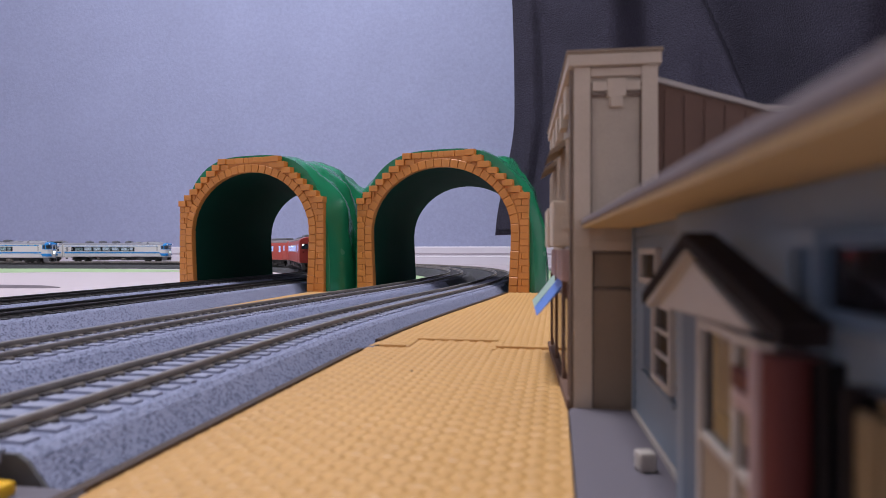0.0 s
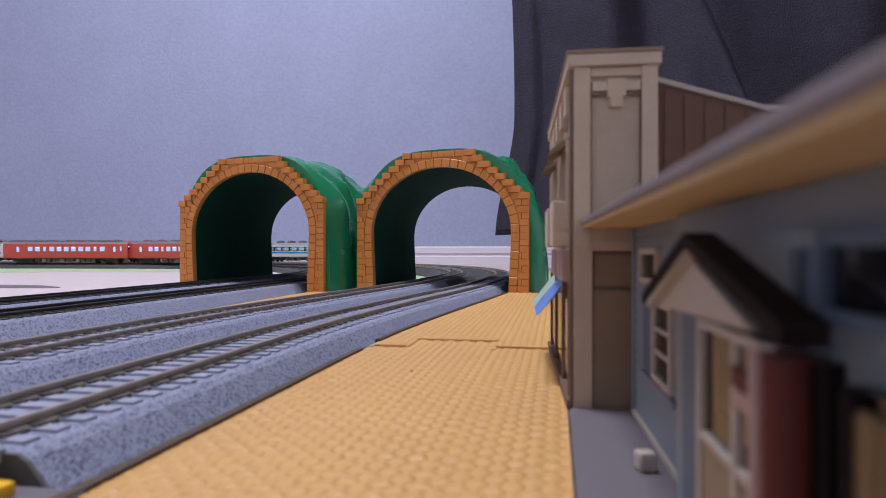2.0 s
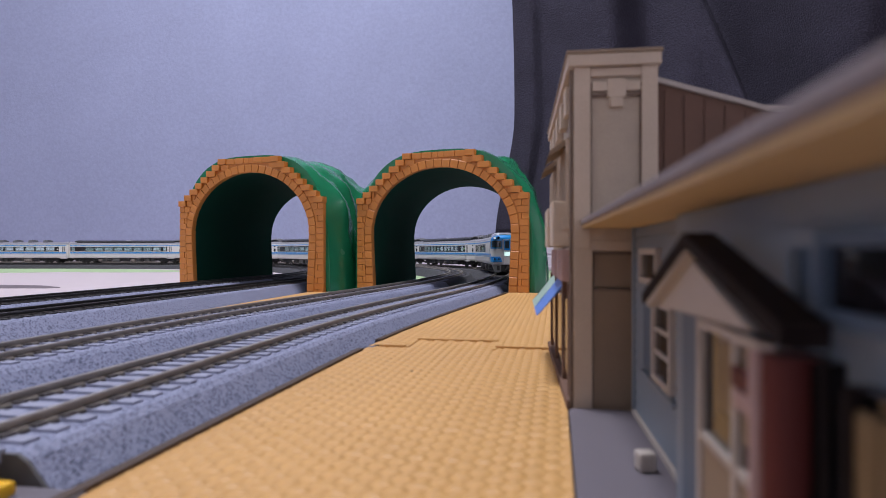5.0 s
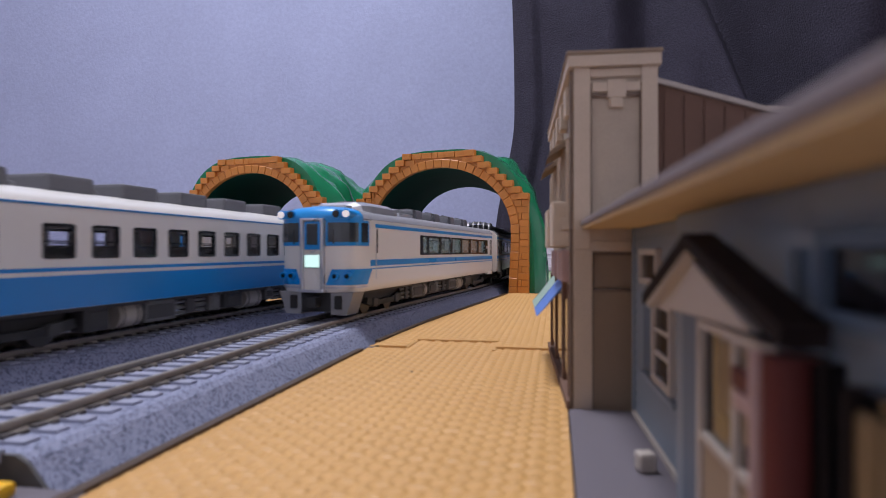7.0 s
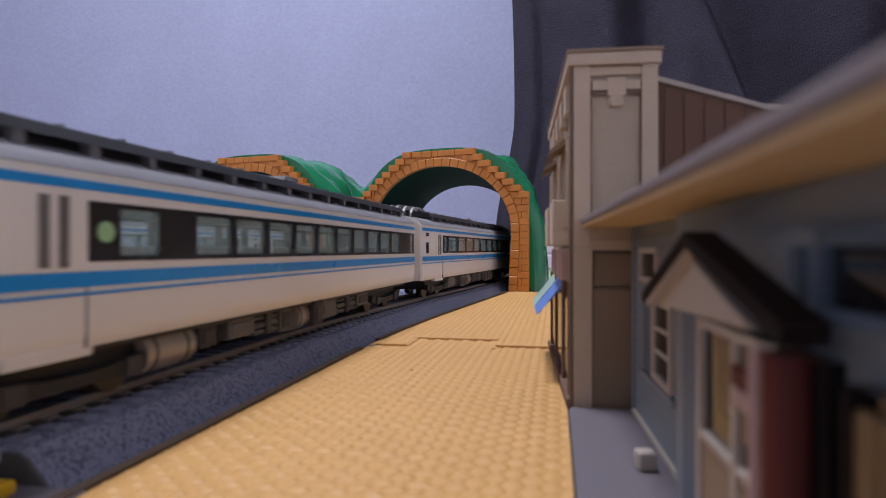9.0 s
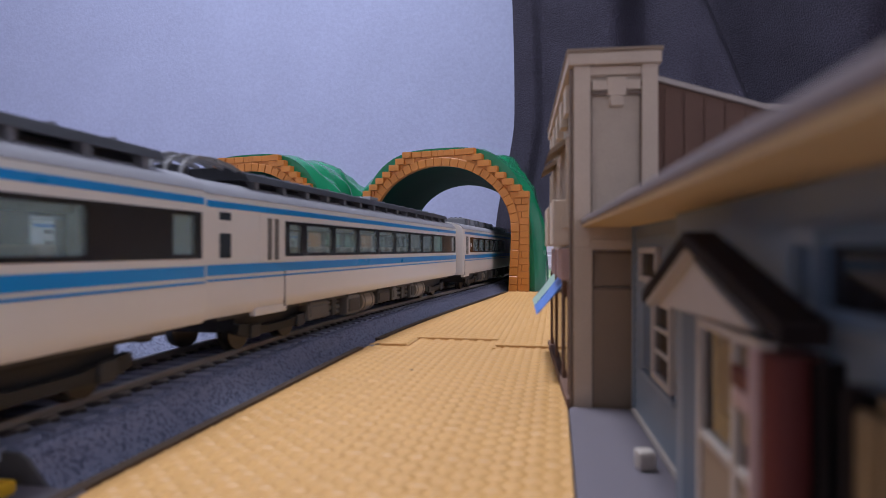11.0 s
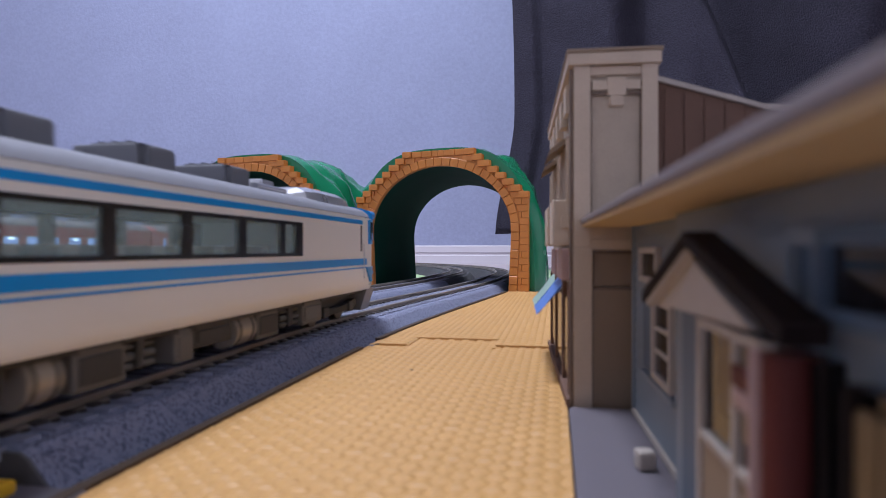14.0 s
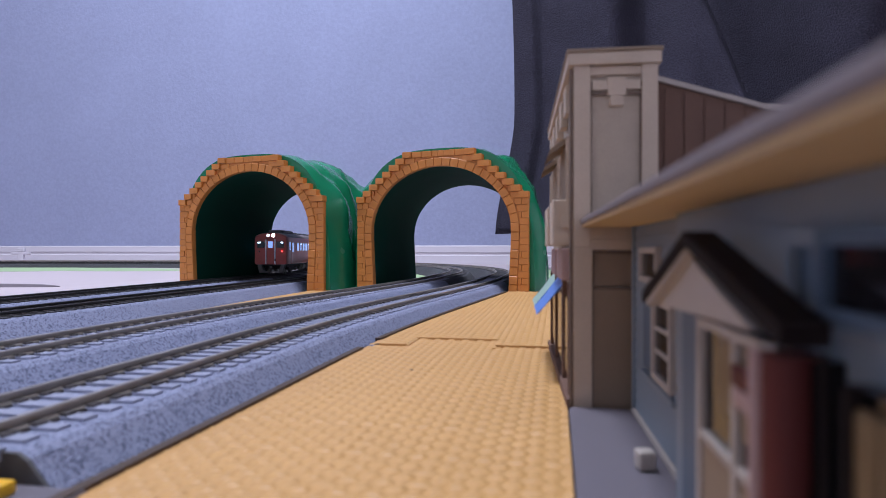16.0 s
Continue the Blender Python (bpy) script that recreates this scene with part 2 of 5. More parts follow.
def thing(name, label, category, group="", kind="", m=None):
    ob = tagged(new(name), label, category, group, kind)
    ob.empty_display_size = 0.01
    if m is not None:
        ob.matrix_basis = m
    return ob

# ---- the four loops of track: near straight, long left curve, back straight, and home out of sight ----
RAIL_Z = 0.0076
FLOOR_Z = -0.008
BACK = math.radians(100.6)


def smooth_step(u):
    u = min(1.0, max(0.0, u))
    return u * u * (3 - 2 * u)


class Loop:
    """A track's centre line by length: s is the distance along it from the point abreast of the camera."""

    def __init__(self, x0, shift, y0, radius, left_x, left_r, bottom):
        pts = []
        step = 0.01
        y = bottom
        while y < y0:
            pts.append((x0 + shift * smooth_step((y - 0.18) / 0.42), y))
            y += step
        cx, xs = x0 + shift - radius, x0 + shift
        n = int(radius * BACK / step)
        for i in range(n):
            a = BACK * i / n
            pts.append((cx + radius * math.cos(a), y0 + radius * math.sin(a)))
        px, py = cx + radius * math.cos(BACK), y0 + radius * math.sin(BACK)
        dx, dy = -math.sin(BACK), math.cos(BACK)
        back = (left_x + left_r * (1 + math.cos(BACK)) - px) / dx
        for i in range(int(back / step)):
            pts.append((px + dx * step * i, py + dy * step * i))
        px, py = px + dx * back, py + dy * back
        turn = math.pi - BACK
        ccx, ccy = px - left_r * math.cos(BACK), py - left_r * math.sin(BACK)
        n = int(left_r * turn / step)
        for i in range(n):
            a = BACK + turn * i / n
            pts.append((ccx + left_r * math.cos(a), ccy + left_r * math.sin(a)))
        lx = ccx - left_r
        y = ccy
        while y > bottom:
            pts.append((lx, y))
            y -= step
        half = (x0 - lx) / 2
        n = int(half * math.pi / step)
        for i in range(n):
            a = math.pi + math.pi * i / n
            pts.append((lx + half + half * math.cos(a), bottom + half * math.sin(a)))
        pts.append(pts[0])
        self.p = np.array(pts)
        d = np.hypot(*np.diff(self.p, axis=0).T)
        self.s = np.concatenate([[0], np.cumsum(d)])
        self.length = self.s[-1]
        self.s -= np.interp(0.0, self.p[:40 + int(-bottom / step), 1], self.s[:40 + int(-bottom / step)])
        self.curve_at = float(np.interp(y0, self.p[:int((y0 - bottom) / step), 1], self.s[:int((y0 - bottom) / step)]))

    def at(self, s):
        s = (s - self.s[0]) % self.length + self.s[0]
        return np.array([np.interp(s, self.s, self.p[:, 0]), np.interp(s, self.s, self.p[:, 1])])

    def seat(self, s, gap=0.18):
        """Pose of a car whose middle is at s, its front towards larger s."""
        a, b = self.at(s - gap / 2), self.at(s + gap / 2)
        c = (a + b) / 2
        return pose(c[0], c[1], RAIL_Z, 0, 0, math.degrees(math.atan2(b[1] - a[1], b[0] - a[0])))


LOOPS = [
    Loop(0.0, 0.034, 0.70, 0.71, -1.845, 0.61, -0.12),
    Loop(-0.061, 0.034, 0.70, 0.65, -1.785, 0.55, -0.12),
    Loop(-0.155, 0.0, 0.675, 0.56, -1.715, 0.49, -0.12),
    Loop(-0.220, 0.0, 0.645, 0.50, -1.650, 0.43, -0.12),
]


def sweep(bm, loop, s0, s1, profile, step=0.02, closed=True):
    n = max(2, int((s1 - s0) / step))
    rings = []
    for i in range(n + 1):
        s = s0 + (s1 - s0) * i / n
        a, b = loop.at(s - 0.004), loop.at(s + 0.004)
        d = (b - a) / np.linalg.norm(b - a)
        c = (a + b) / 2
        rings.append([(c[0] + d[1] * u, c[1] - d[0] * u, v) for u, v in profile])
    return loft(bm, rings, closed=closed)


BED = [(-0.0292, FLOOR_Z + 0.0005), (-0.0285, -0.0065), (-0.0192, 0.0040), (-0.0175, 0.0050), (0.0175, 0.0050), (0.0192, 0.0040), (0.0285, -0.0065), (0.0292, FLOOR_Z + 0.0005)]


def rail_profile(u):
    return [(u - 0.0012, 0.0055), (u - 0.0012, 0.0058), (u - 0.0004, 0.0061), (u - 0.0007, 0.0068), (u - 0.0007, 0.00735), (u + 0.0007, 0.00735), (u + 0.0007, 0.0068), (u + 0.0004, 0.0061), (u + 0.0012, 0.0058), (u + 0.0012, 0.0055)]


def head_profile(u):
    return [(u - 0.0007, 0.00735), (u - 0.00055, RAIL_Z), (u + 0.00055, RAIL_Z), (u + 0.0007, 0.00735)]


def sleeper_mesh(name, material):
    bm = B(-0.0148, 0.0148, -0.0016, 0.0016, 0.0036, 0.0056, bevel=0.0002)
    me = bpy.data.meshes.new(name)
    bm.to_mesh(me)
    bm.free()
    me.materials.append(material)
    return me


def chair_shade_mesh():
    bm = bmesh.new()
    for u in (-0.00825, 0.00825):
        box(bm, u - 0.0024, u + 0.0024, -0.0012, 0.0012, 0.0054, 0.0061)
        # added dark block in the sleeper gap, standing in for shade under the rail
        box(bm, u - 0.0016, u + 0.0016, 0.0016, 0.0046, 0.0040, 0.0054)
    me = bpy.data.meshes.new("rail_fixing_and_gap_shade")
    bm.to_mesh(me)
    bm.free()
    me.materials.append(M_CHAIRSHADE)
    return me


def lay_track(loop, label, bed, rail, head, sleeper, chairs, pick, s0, light_to, bed_from=None):
    t = thing("track", label, "railway track", "model railway tracks", "structure")
    end = s0 + loop.length
    part("roadbed", sweep(bmesh.new(), loop, (s0 + 0.0005) if bed_from is None else bed_from, light_to, BED), bed, t)
    if bed_from is not None:
        part("end_plate", sweep(bmesh.new(), loop, bed_from - 0.0008, bed_from - 0.0001, BED), M_CROSS, t, "dark grey roadbed end")
        part("roadbed", sweep(bmesh.new(), loop, s0 + 0.0005, bed_from - 0.001, [(-0.0125, FLOOR_Z), (-0.0125, 0.0046), (0.0125, 0.0046), (0.0125, FLOOR_Z)]), M_CROSS, t, "plain dark grey crossing bed")
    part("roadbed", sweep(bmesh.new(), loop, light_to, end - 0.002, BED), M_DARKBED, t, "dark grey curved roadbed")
    for u in (-0.00825, 0.00825):
        part("rail", sweep(bmesh.new(), loop, s0, end - 0.002, rail_profile(u)), rail, t)
        part("rail_head", sweep(bmesh.new(), loop, s0, end - 0.002, head_profile(u)), head, t)
    me, ch = sleeper_mesh("sleeper", sleeper), chair_shade_mesh()
    dark = sleeper_mesh("sleeper_dark", M_DARKSLEEPER)
    rest, pitch, s = bmesh.new(), 0.0062, s0
    while s < 2.6:
        a, b = loop.at(s - 0.002), loop.at(s + 0.002)
        m = pose((a[0] + b[0]) / 2, (a[1] + b[1]) / 2, 0, 0, 0, math.degrees(math.atan2(b[1] - a[1], b[0] - a[0])) - 90)
        if pick[0] < s < pick[1]:
            o = new("sleeper", me)
            o.matrix_basis, o.parent = m, t
            if chairs:
                o = new("rail_fixing_and_gap_shade", ch)
                o.matrix_basis, o.parent = m, t
        else:
            k = len(rest.verts)
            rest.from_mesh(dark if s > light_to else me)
            rest.verts.ensure_lookup_table()
            for v in rest.verts[k:]:
                v.co = m @ v.co
        s += pitch
    tagged(part("sleepers", rest, M_DARKSLEEPER, t), kind="stuff")
    return t


# ---- room ----


def structure(name, bm, material, label, category, parent=None):
    return tagged(part(name, bm, material, parent), label, category, kind="structure")


RX0, RX1, RY0, RY1, RZ1 = -2.6, 1.25, -1.5, 1.74, 2.4
structure("floor", B(RX0, RX1, RY0, RY1, FLOOR_Z - 0.05, FLOOR_Z), M_FLOOR, "pinkish white printed play mat covering the floor", "floor")
structure("wall_north", B(RX0, RX1, RY1, RY1 + 0.1, FLOOR_Z - 0.05, RZ1), M_WALL, "plain pale blue-lavender papered wall", "wall")
# three unseen walls, added close and white to bounce lamp light onto the trains
structure("wall_south", B(RX0, RX1, RY0 - 0.1, RY0, FLOOR_Z - 0.05, RZ1), M_CEIL, "unseen white wall, added to bounce light", "wall")
structure("wall_west", B(RX0 - 0.1, RX0, RY0, RY1, FLOOR_Z - 0.05, RZ1), M_CEIL, "unseen white wall, added to bounce light", "wall")
structure("wall_east", B(RX1, RX1 + 0.1, RY0, RY1, FLOOR_Z - 0.05, RZ1), M_CEIL, "unseen white wall, added to bounce light", "wall")
structure("ceiling", B(RX0, RX1, RY0, RY1, RZ1, RZ1 + 0.1), M_CEIL, "plain white ceiling", "ceiling")
skirt = [(RY1, FLOOR_Z), (RY1 - 0.009, FLOOR_Z), (RY1 - 0.009, 0.017), (RY1 - 0.006, 0.019), (RY1 - 0.006, 0.0255), (RY1 - 0.009, 0.0275), (RY1 - 0.009, 0.044), (RY1 - 0.006, 0.047), (RY1, 0.047)]
structure("baseboard", prism(bmesh.new(), skirt, "x", RX0, RX1), M_PAINT, "white painted grooved baseboard along the wall", "baseboard")
lamp = thing("ceiling_lamp", "round white flush ceiling lamp, lit", "ceiling lamp", m=pose(-0.45, 0.42, RZ1))
part("rim", cyl(bmesh.new(), (0, 0, -0.03), 0.33, 0.06, "z", 48), M_PAINT, lamp)
part("diffuser", cyl(bmesh.new(), (0, 0, -0.075), 0.30, 0.03, "z", 48), M_LAMP, lamp)


def mat_outline():
    """Just inside the innermost roadbed."""
    out = []
    L = LOOPS[3]
    for s in np.arange(L.s[0], L.s[0] + L.length - 0.02, 0.04):
        a, b = L.at(s - 0.004), L.at(s + 0.004)
        d = (b - a) / np.linalg.norm(b - a)
        c = (a + b) / 2
        out.append((c[0] - d[1] * 0.0275, c[1] + d[0] * 0.0275))
    return out


MAT_Z = -0.0030
structure("play_mat", prism(bmesh.new(), mat_outline(), "z", FLOOR_Z, MAT_Z), M_FLOOR, "pinkish white printed foam play mat inside the tracks", "mat")


def blot(name, cx, cy, rx, ry, seed, material, z, label):
    rnd = random.Random(seed)
    bm = bmesh.new()
    n = 48
    ph = [rnd.uniform(0, 6.28) for _ in range(4)]
    vs = []
    for i in range(n):
        a = 2 * math.pi * i / n
        k = 1 + 0.12 * math.sin(3 * a + ph[0]) + 0.10 * math.sin(5 * a + ph[1]) + 0.07 * math.sin(9 * a + ph[2])
        vs.append(bm.verts.new((cx + rx * k * math.cos(a), cy + ry * k * math.sin(a), z)))
    f = bm.faces.new(vs)
    bmesh.ops.extrude_face_region(bm, geom=[f])
    for v in vs:
        v.co.z = z - 0.0008
    bmesh.ops.recalc_face_normals(bm, faces=bm.faces)
    return structure(name, bm, material, label, "mat print")


blot("green_patch", -0.86, 1.00, 0.27, 0.105, 3, M_GREENPRINT, MAT_Z + 0.0004, "flat green meadow print on the play mat")
blot("green_patch", -0.24, 1.00, 0.20, 0.14, 5, M_GREENPRINT, FLOOR_Z + 0.0004, "flat green meadow print inside the curve")
blot("green_patch", 0.12, 1.12, 0.10, 0.20, 8, M_GREENPRINT, FLOOR_Z + 0.0004, "flat green meadow print outside the curve")
blot("brown_patch", -0.60, 0.535, 0.16, 0.055, 4, M_BROWNPRINT, MAT_Z + 0.0004, "dark brown blotch printed on the play mat")

# ---- tan weave-textured plates between the track and the village ----
SEAM = ((0.0, 0.0435, 0.2125), (0.0435, 0.0755, 0.2303), (0.0755, 0.2, 0.2167))


def seam_y(x):
    return next(y for a, b, y in SEAM if a <= x < b)


def track_edge(y):
    return 0.0285 + 0.034 * smooth_step((y - 0.18) / 0.42)


def weave(x, y):
    """Basket weave: strands cross over and under by turns."""
    i, j = math.floor(x / 0.0028), math.floor(y / 0.0024)
    u, v = x / 0.0028 - i, y / 0.0024 - j
    if (i + j) % 2:
        return 0.00078 * math.sin(math.pi * v) ** 0.7 * (0.75 + 0.25 * math.sin(math.pi * u))
    return 0.00045 * math.sin(math.pi * u) ** 0.7


def plate(name, x0, x1, y0, y1, z, far, label):
    res = 0.00054
    nx, ny = int((x1 - x0) / res), int((y1 - y0) / res)
    xs, ys = np.linspace(x0, x1, nx + 1), np.linspace(y0, y1, ny + 1)
    verts, idx, faces = [], -np.ones((nx + 1, ny + 1), int), []

    def inside(x, y):
        sy = seam_y(min(0.199, max(0.0, x)))
        return (y >= sy if far else y < sy) and x >= track_edge(y) and x <= 0.0995 + 0.012 * smooth_step((y - 0.25) / 0.2)

    for i, x in enumerate(xs):
        for j, y in enumerate(ys):
            if inside(x, y):
                idx[i, j] = len(verts)
                verts.append((x, y, z + weave(x, y) * (0.25 + 0.75 * smooth_step((x - track_edge(y)) / 0.005))))
    for i in range(nx):
        for j in range(ny):
            q = (idx[i, j], idx[i + 1, j], idx[i + 1, j + 1], idx[i, j + 1])
            if min(q) >= 0:
                faces.append([int(k) for k in q])
    me = bpy.data.meshes.new(name)
    me.from_pydata(verts, [], faces)
    me.materials.append(M_TAN)
    me.polygons.foreach_set("use_smooth", [True] * len(me.polygons))
    ob = tagged(new(name, me), label, "ground plate", "tan plates", "structure")
    bm = bmesh.new()
    out = []
    ylist = [y0 + (y1 - y0) * k / 12 for k in range(13)]
    if not far:
        ylist = [y for y in ylist if y < 0.209] + [0.2118]
    else:
        ylist = [0.2312] + [y for y in ylist if y > 0.235]
    out = [(track_edge(y) - 0.0002, y) for y in ylist] + [(0.0995 + 0.012 * smooth_step((y - 0.25) / 0.2), y) for y in reversed(ylist)]
    # the tan plate's side, its shade put into a near-black brown
    part("edge", prism(bm, out, "z", FLOOR_Z, z - 0.0003), M_EDGEBROWN, ob, "shaded plate edge")
    ys2 = [y0 + (y1 - y0) * k / 24 for k in range(25)]
    ys2 = [y for y in ys2 if (y > 0.213 if far else y < 0.2125)]
    rim = [(track_edge(y) - 0.0012, y) for y in ys2] + [(track_edge(y) + 0.0009, y) for y in reversed(ys2)]
    part("rim", prism(bmesh.new(), rim, "z", FLOOR_Z, z + 0.0009), M_EDGEBROWN, ob, "dark brown plate rim")
    if far:
        for a, b, y in SEAM:
            if a > 0.01:
                part("lip", B(a - 0.0008, a + 0.0008, 0.2116, 0.2310, -0.004, z + 0.0004, bevel=0.0003), M_TAN, ob)
            part("lip", B(max(a, 0.0335), min(b, 0.0993), y - 0.0009, y + 0.0009, -0.004, z + 0.0009, bevel=0.0003), M_TAN, ob)
    return ob


plate("tan_plate", 0.027, 0.0995, 0.02, 0.2315, 0.0, False, "tan moulded plastic plate with basket-weave relief beside the track")
plate("tan_plate", 0.027, 0.1120, 0.2115, 0.497, 0.0004, True, "tan moulded plastic plate with basket-weave relief, locked to the next")
structure("tan_strip", B(-0.117, -0.0945, 0.30, 0.56, FLOOR_Z, -0.001), M_TAN, "narrow tan plastic strip between two tracks", "ground plate")
crumb = thing("crumb", "tiny brown crumb lying on the tan plate", "crumb", m=pose(0.0555, 0.171, 0.0003))
bmc = bmesh.new()
bmesh.ops.create_icosphere(bmc, subdivisions=1, radius=0.0006, matrix=Matrix.Diagonal((1.3, 1, 0.5, 1)))
part("grain", bmc, M_EDGEBROWN, crumb)

# ---- toy tunnels ----


def tunnel(name, right, left, far_mid, label):
    """Brick-faced portal from its right foot to its left foot, and a lumpy green body behind it."""
    t = thing(name, label, "toy tunnel", "toy tunnels")
    rx, ry = right
    lx, ly = left
    width = math.hypot(rx - lx, ry - ly)
    mx, my = (rx + lx) / 2, (ry + ly) / 2
    ang = math.atan2(ry - ly, rx - lx)
    t.matrix_basis = pose(mx, my, 0, 0, 0, math.degrees(ang))
    inv = t.matrix_basis.inverted()
    fm = inv @ Vector((far_mid[0], far_mid[1], 0))
    hw, foot = width / 2, FLOOR_Z
    base_in, mid_in, spring, apex = hw - 0.0172, hw - 0.0150, 0.052, 0.1082
    top, step_z = 0.1185, 0.0825

    def inner(a):
        """Opening outline: a in 0..1 from the right foot over the crown to the left foot."""
        if a < 0.22:
            k = a / 0.22
            return (base_in + (mid_in - base_in) * smooth_step(k), foot + (spring - foot) * k)
        if a > 0.78:
            x, z = inner(1 - a)
            return (-x, z)
        th = math.pi * (a - 0.22) / 0.56
        return (mid_in * math.cos(th), spring + (apex - spring) * math.sin(th))

    # stepped outer outline of the brick face
    steps, rise, crest = 7, 0.0055, top + 0.0034
    half_top = hw * 0.42
    tread = (hw - half_top) / steps
    course, ringw = rise, 0.0072

    def limit(z):
        """Half width of the brick face at a height."""
        k = math.floor((crest - z) / rise)
        return min(hw, half_top + max(0, k) * tread)

    # length along the opening, so that the ring's bricks come out alike
    samples = [inner(i / 400) for i in range(401)]
    run = [0.0]
    for p, q in zip(samples, samples[1:]):
        run.append(run[-1] + math.hypot(q[0] - p[0], q[1] - p[1]))

    def ring_at(d):
        """A point of the opening by length, and the way out of it."""
        a = float(np.interp(d, run, [i / 400 for i in range(401)]))
        x, z = inner(a)
        x0, z0 = inner(max(0, a - 0.004))
        x1, z1 = inner(min(1, a + 0.004))
        ln = math.hypot(x1 - x0, z1 - z0)
        return x, z, (z1 - z0) / ln, -(x1 - x0) / ln

    ring_out = []
    for i in range(201):
        x, z, nx, nz = ring_at(run[-1] * i / 200)
        ring_out.append((x + nx * ringw, z + nz * ringw))

    def ring_edge(z):
        """Half width of the ring's outside at a height, 0 above it."""
        side = [q for q in ring_out[:101] if q[1] >= z]
        return max(0.0, side[0][0]) if side else 0.0

    face = bmesh.new()
    n = 96
    ins = [inner(i / n) for i in range(n + 1)]

    def out_at(x, z):
        """Where the ray from the arch centre through an inner point leaves the stepped outline."""
        cz = 0.055
        if z < cz:
            return (math.copysign(hw - 0.0004, x), z)
        r = 1.0
        while r < 3.0 and abs(x * r) < limit(cz + (z - cz) * r) - 0.0004 and cz + (z - cz) * r < crest - 0.0004:
            r += 0.003
        return (x * (r - 0.003), cz + (z - cz) * (r - 0.003))

    outs = [out_at(*q) for q in ins]
    rings = []
    for y in (0.0, 0.004):
        rings.append([(x, y, z) for x, z in outs] + [(x, y, z) for x, z in reversed(ins)])
    loft(face, rings)
    part("portal", face, M_ORANGEDARK, t, "orange moulded portal slab")
    # ring of bricks round the opening
    count = int(run[-1] / 0.0072)
    for k in range(count):
        q = []
        for d in (run[-1] * k / count + 0.00018, run[-1] * (k + 1) / count - 0.00018):
            x, z, nx, nz = ring_at(d)
            q.append(((x, z), (x + nx * ringw, z + nz * ringw)))
        bm = prism(bmesh.new(), [q[0][0], q[0][1], q[1][1], q[1][0]], "y", -0.0012 - 0.00012 * (k % 3), 0.001)
        bmesh.ops.bevel(bm, geom=[e for e in bm.edges if abs(e.verts[0].co.y - e.verts[1].co.y) < 1e-6 and e.verts[0].co.y < 0], offset=0.0004, segments=1, affect="EDGES")
        part("arch_brick", bm, M_ORANGE, t)
    # level courses outside the ring, stepped up to the crest
    row, z1 = 0, crest
    while z1 > foot + 0.001:
        z0 = max(foot, z1 - course)
        mid = (z0 + z1) / 2
        xo, xi = limit(mid), ring_edge(z0 + 0.0012)
        for sx in (1, -1):
            a = xi + 0.0003 if xi else 0.0
            if xo - a > 0.0015:
                cuts = [xo]
                first = 0.0085 if mid > 0.08 else (0.0085 if row % 2 else 0.0058)
                x = xo - first
                while x > a + 0.0022:
                    cuts.append(x)
                    x -= 0.0098
                cuts.append(a)
                for i, (b1, b0) in enumerate(zip(cuts, cuts[1:])):
                    lead = i == 0 and mid > step_z - 0.004
                    x0, x1 = (b0 + 0.00018, b1 - 0.00018 * (i > 0)) if sx > 0 else (-b1 + 0.00018 * (i > 0), -b0 - 0.00018)
                    part("brick", B(x0, x1, (-0.0026 if lead else -0.0009) - 0.00012 * ((row * 5 + i) % 3), 0.0045 if lead else 0.001, z0 + 0.00018, z1 - (0 if lead else 0.00018), bevel=0.00038), M_ORANGE, t)
        z1 = z0
        row += 1
    # body
    inside, shell = [], []
    stations = 44
    rnd = random.Random(len(name) + int(1000 * abs(mx)))
    ph = [rnd.uniform(0, 6.28) for _ in range(8)]
    for k in range(stations + 1):
        f = k / stations
        cx, cy = fm.x * f, 0.0035 + (fm.y - 0.0035) * f
        grow = 1.0
        inside.append([(cx + x * grow, cy, zz) for x, zz in (inner(i / 40) for i in range(41))])
        ring = []
        for i in range(41):
            a = math.pi * i / 40
            wob = 0.0016 * math.sin(3 * a + 9 * f + ph[0]) + 0.0011 * math.sin(6 * a - 11 * f + ph[1]) + 0.0014 * math.sin(5 * a + 23 * f + ph[2]) + 0.0014 * math.sin(14 * f + ph[3])
            wob += 0.0042 * noise.noise((3.2 * math.cos(a) + ph[4], 3.2 * math.sin(a), 5.5 * f + ph[5])) + 0.0022 * noise.noise((8 * math.cos(a), 8 * math.sin(a) + ph[6], 12 * f))
            bulge = 0.0145 * smooth_step(0.35 + f * 4) - 0.006 * f + wob * smooth_step(f * 6)
            ex = (hw + bulge) * math.copysign(abs(math.cos(a)) ** 0.64, math.cos(a))
            ez = foot + (top + 0.0058 + wob * smooth_step(f * 6) + 0.003 * math.sin(math.pi * f) - foot) * math.sin(a) ** 0.66
            ring.append((cx + ex, cy, ez))
        shell.append(ring)
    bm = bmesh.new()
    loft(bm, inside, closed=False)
    # shade inside the tunnel is put into the lining's darker green
    part("lining", bm, M_GREENSHADE, t, "dull green inside, coloured dark for the tunnel's shade", smooth=True)
    bm = bmesh.new()
    loft(bm, shell, closed=False)
    a, b = [bm.verts.new(v) for v in shell[-1]], [bm.verts.new(v) for v in inside[-1]]
    for i in range(40):
        bm.faces.new((a[i], a[i + 1], b[i + 1], b[i]))
    a, b = [bm.verts.new(v) for v in shell[0]], [bm.verts.new(v) for v in inside[0]]
    for i in range(40):
        bm.faces.new((a[i], a[i + 1], b[i + 1], b[i]))
    bmesh.ops.recalc_face_normals(bm, faces=bm.faces)
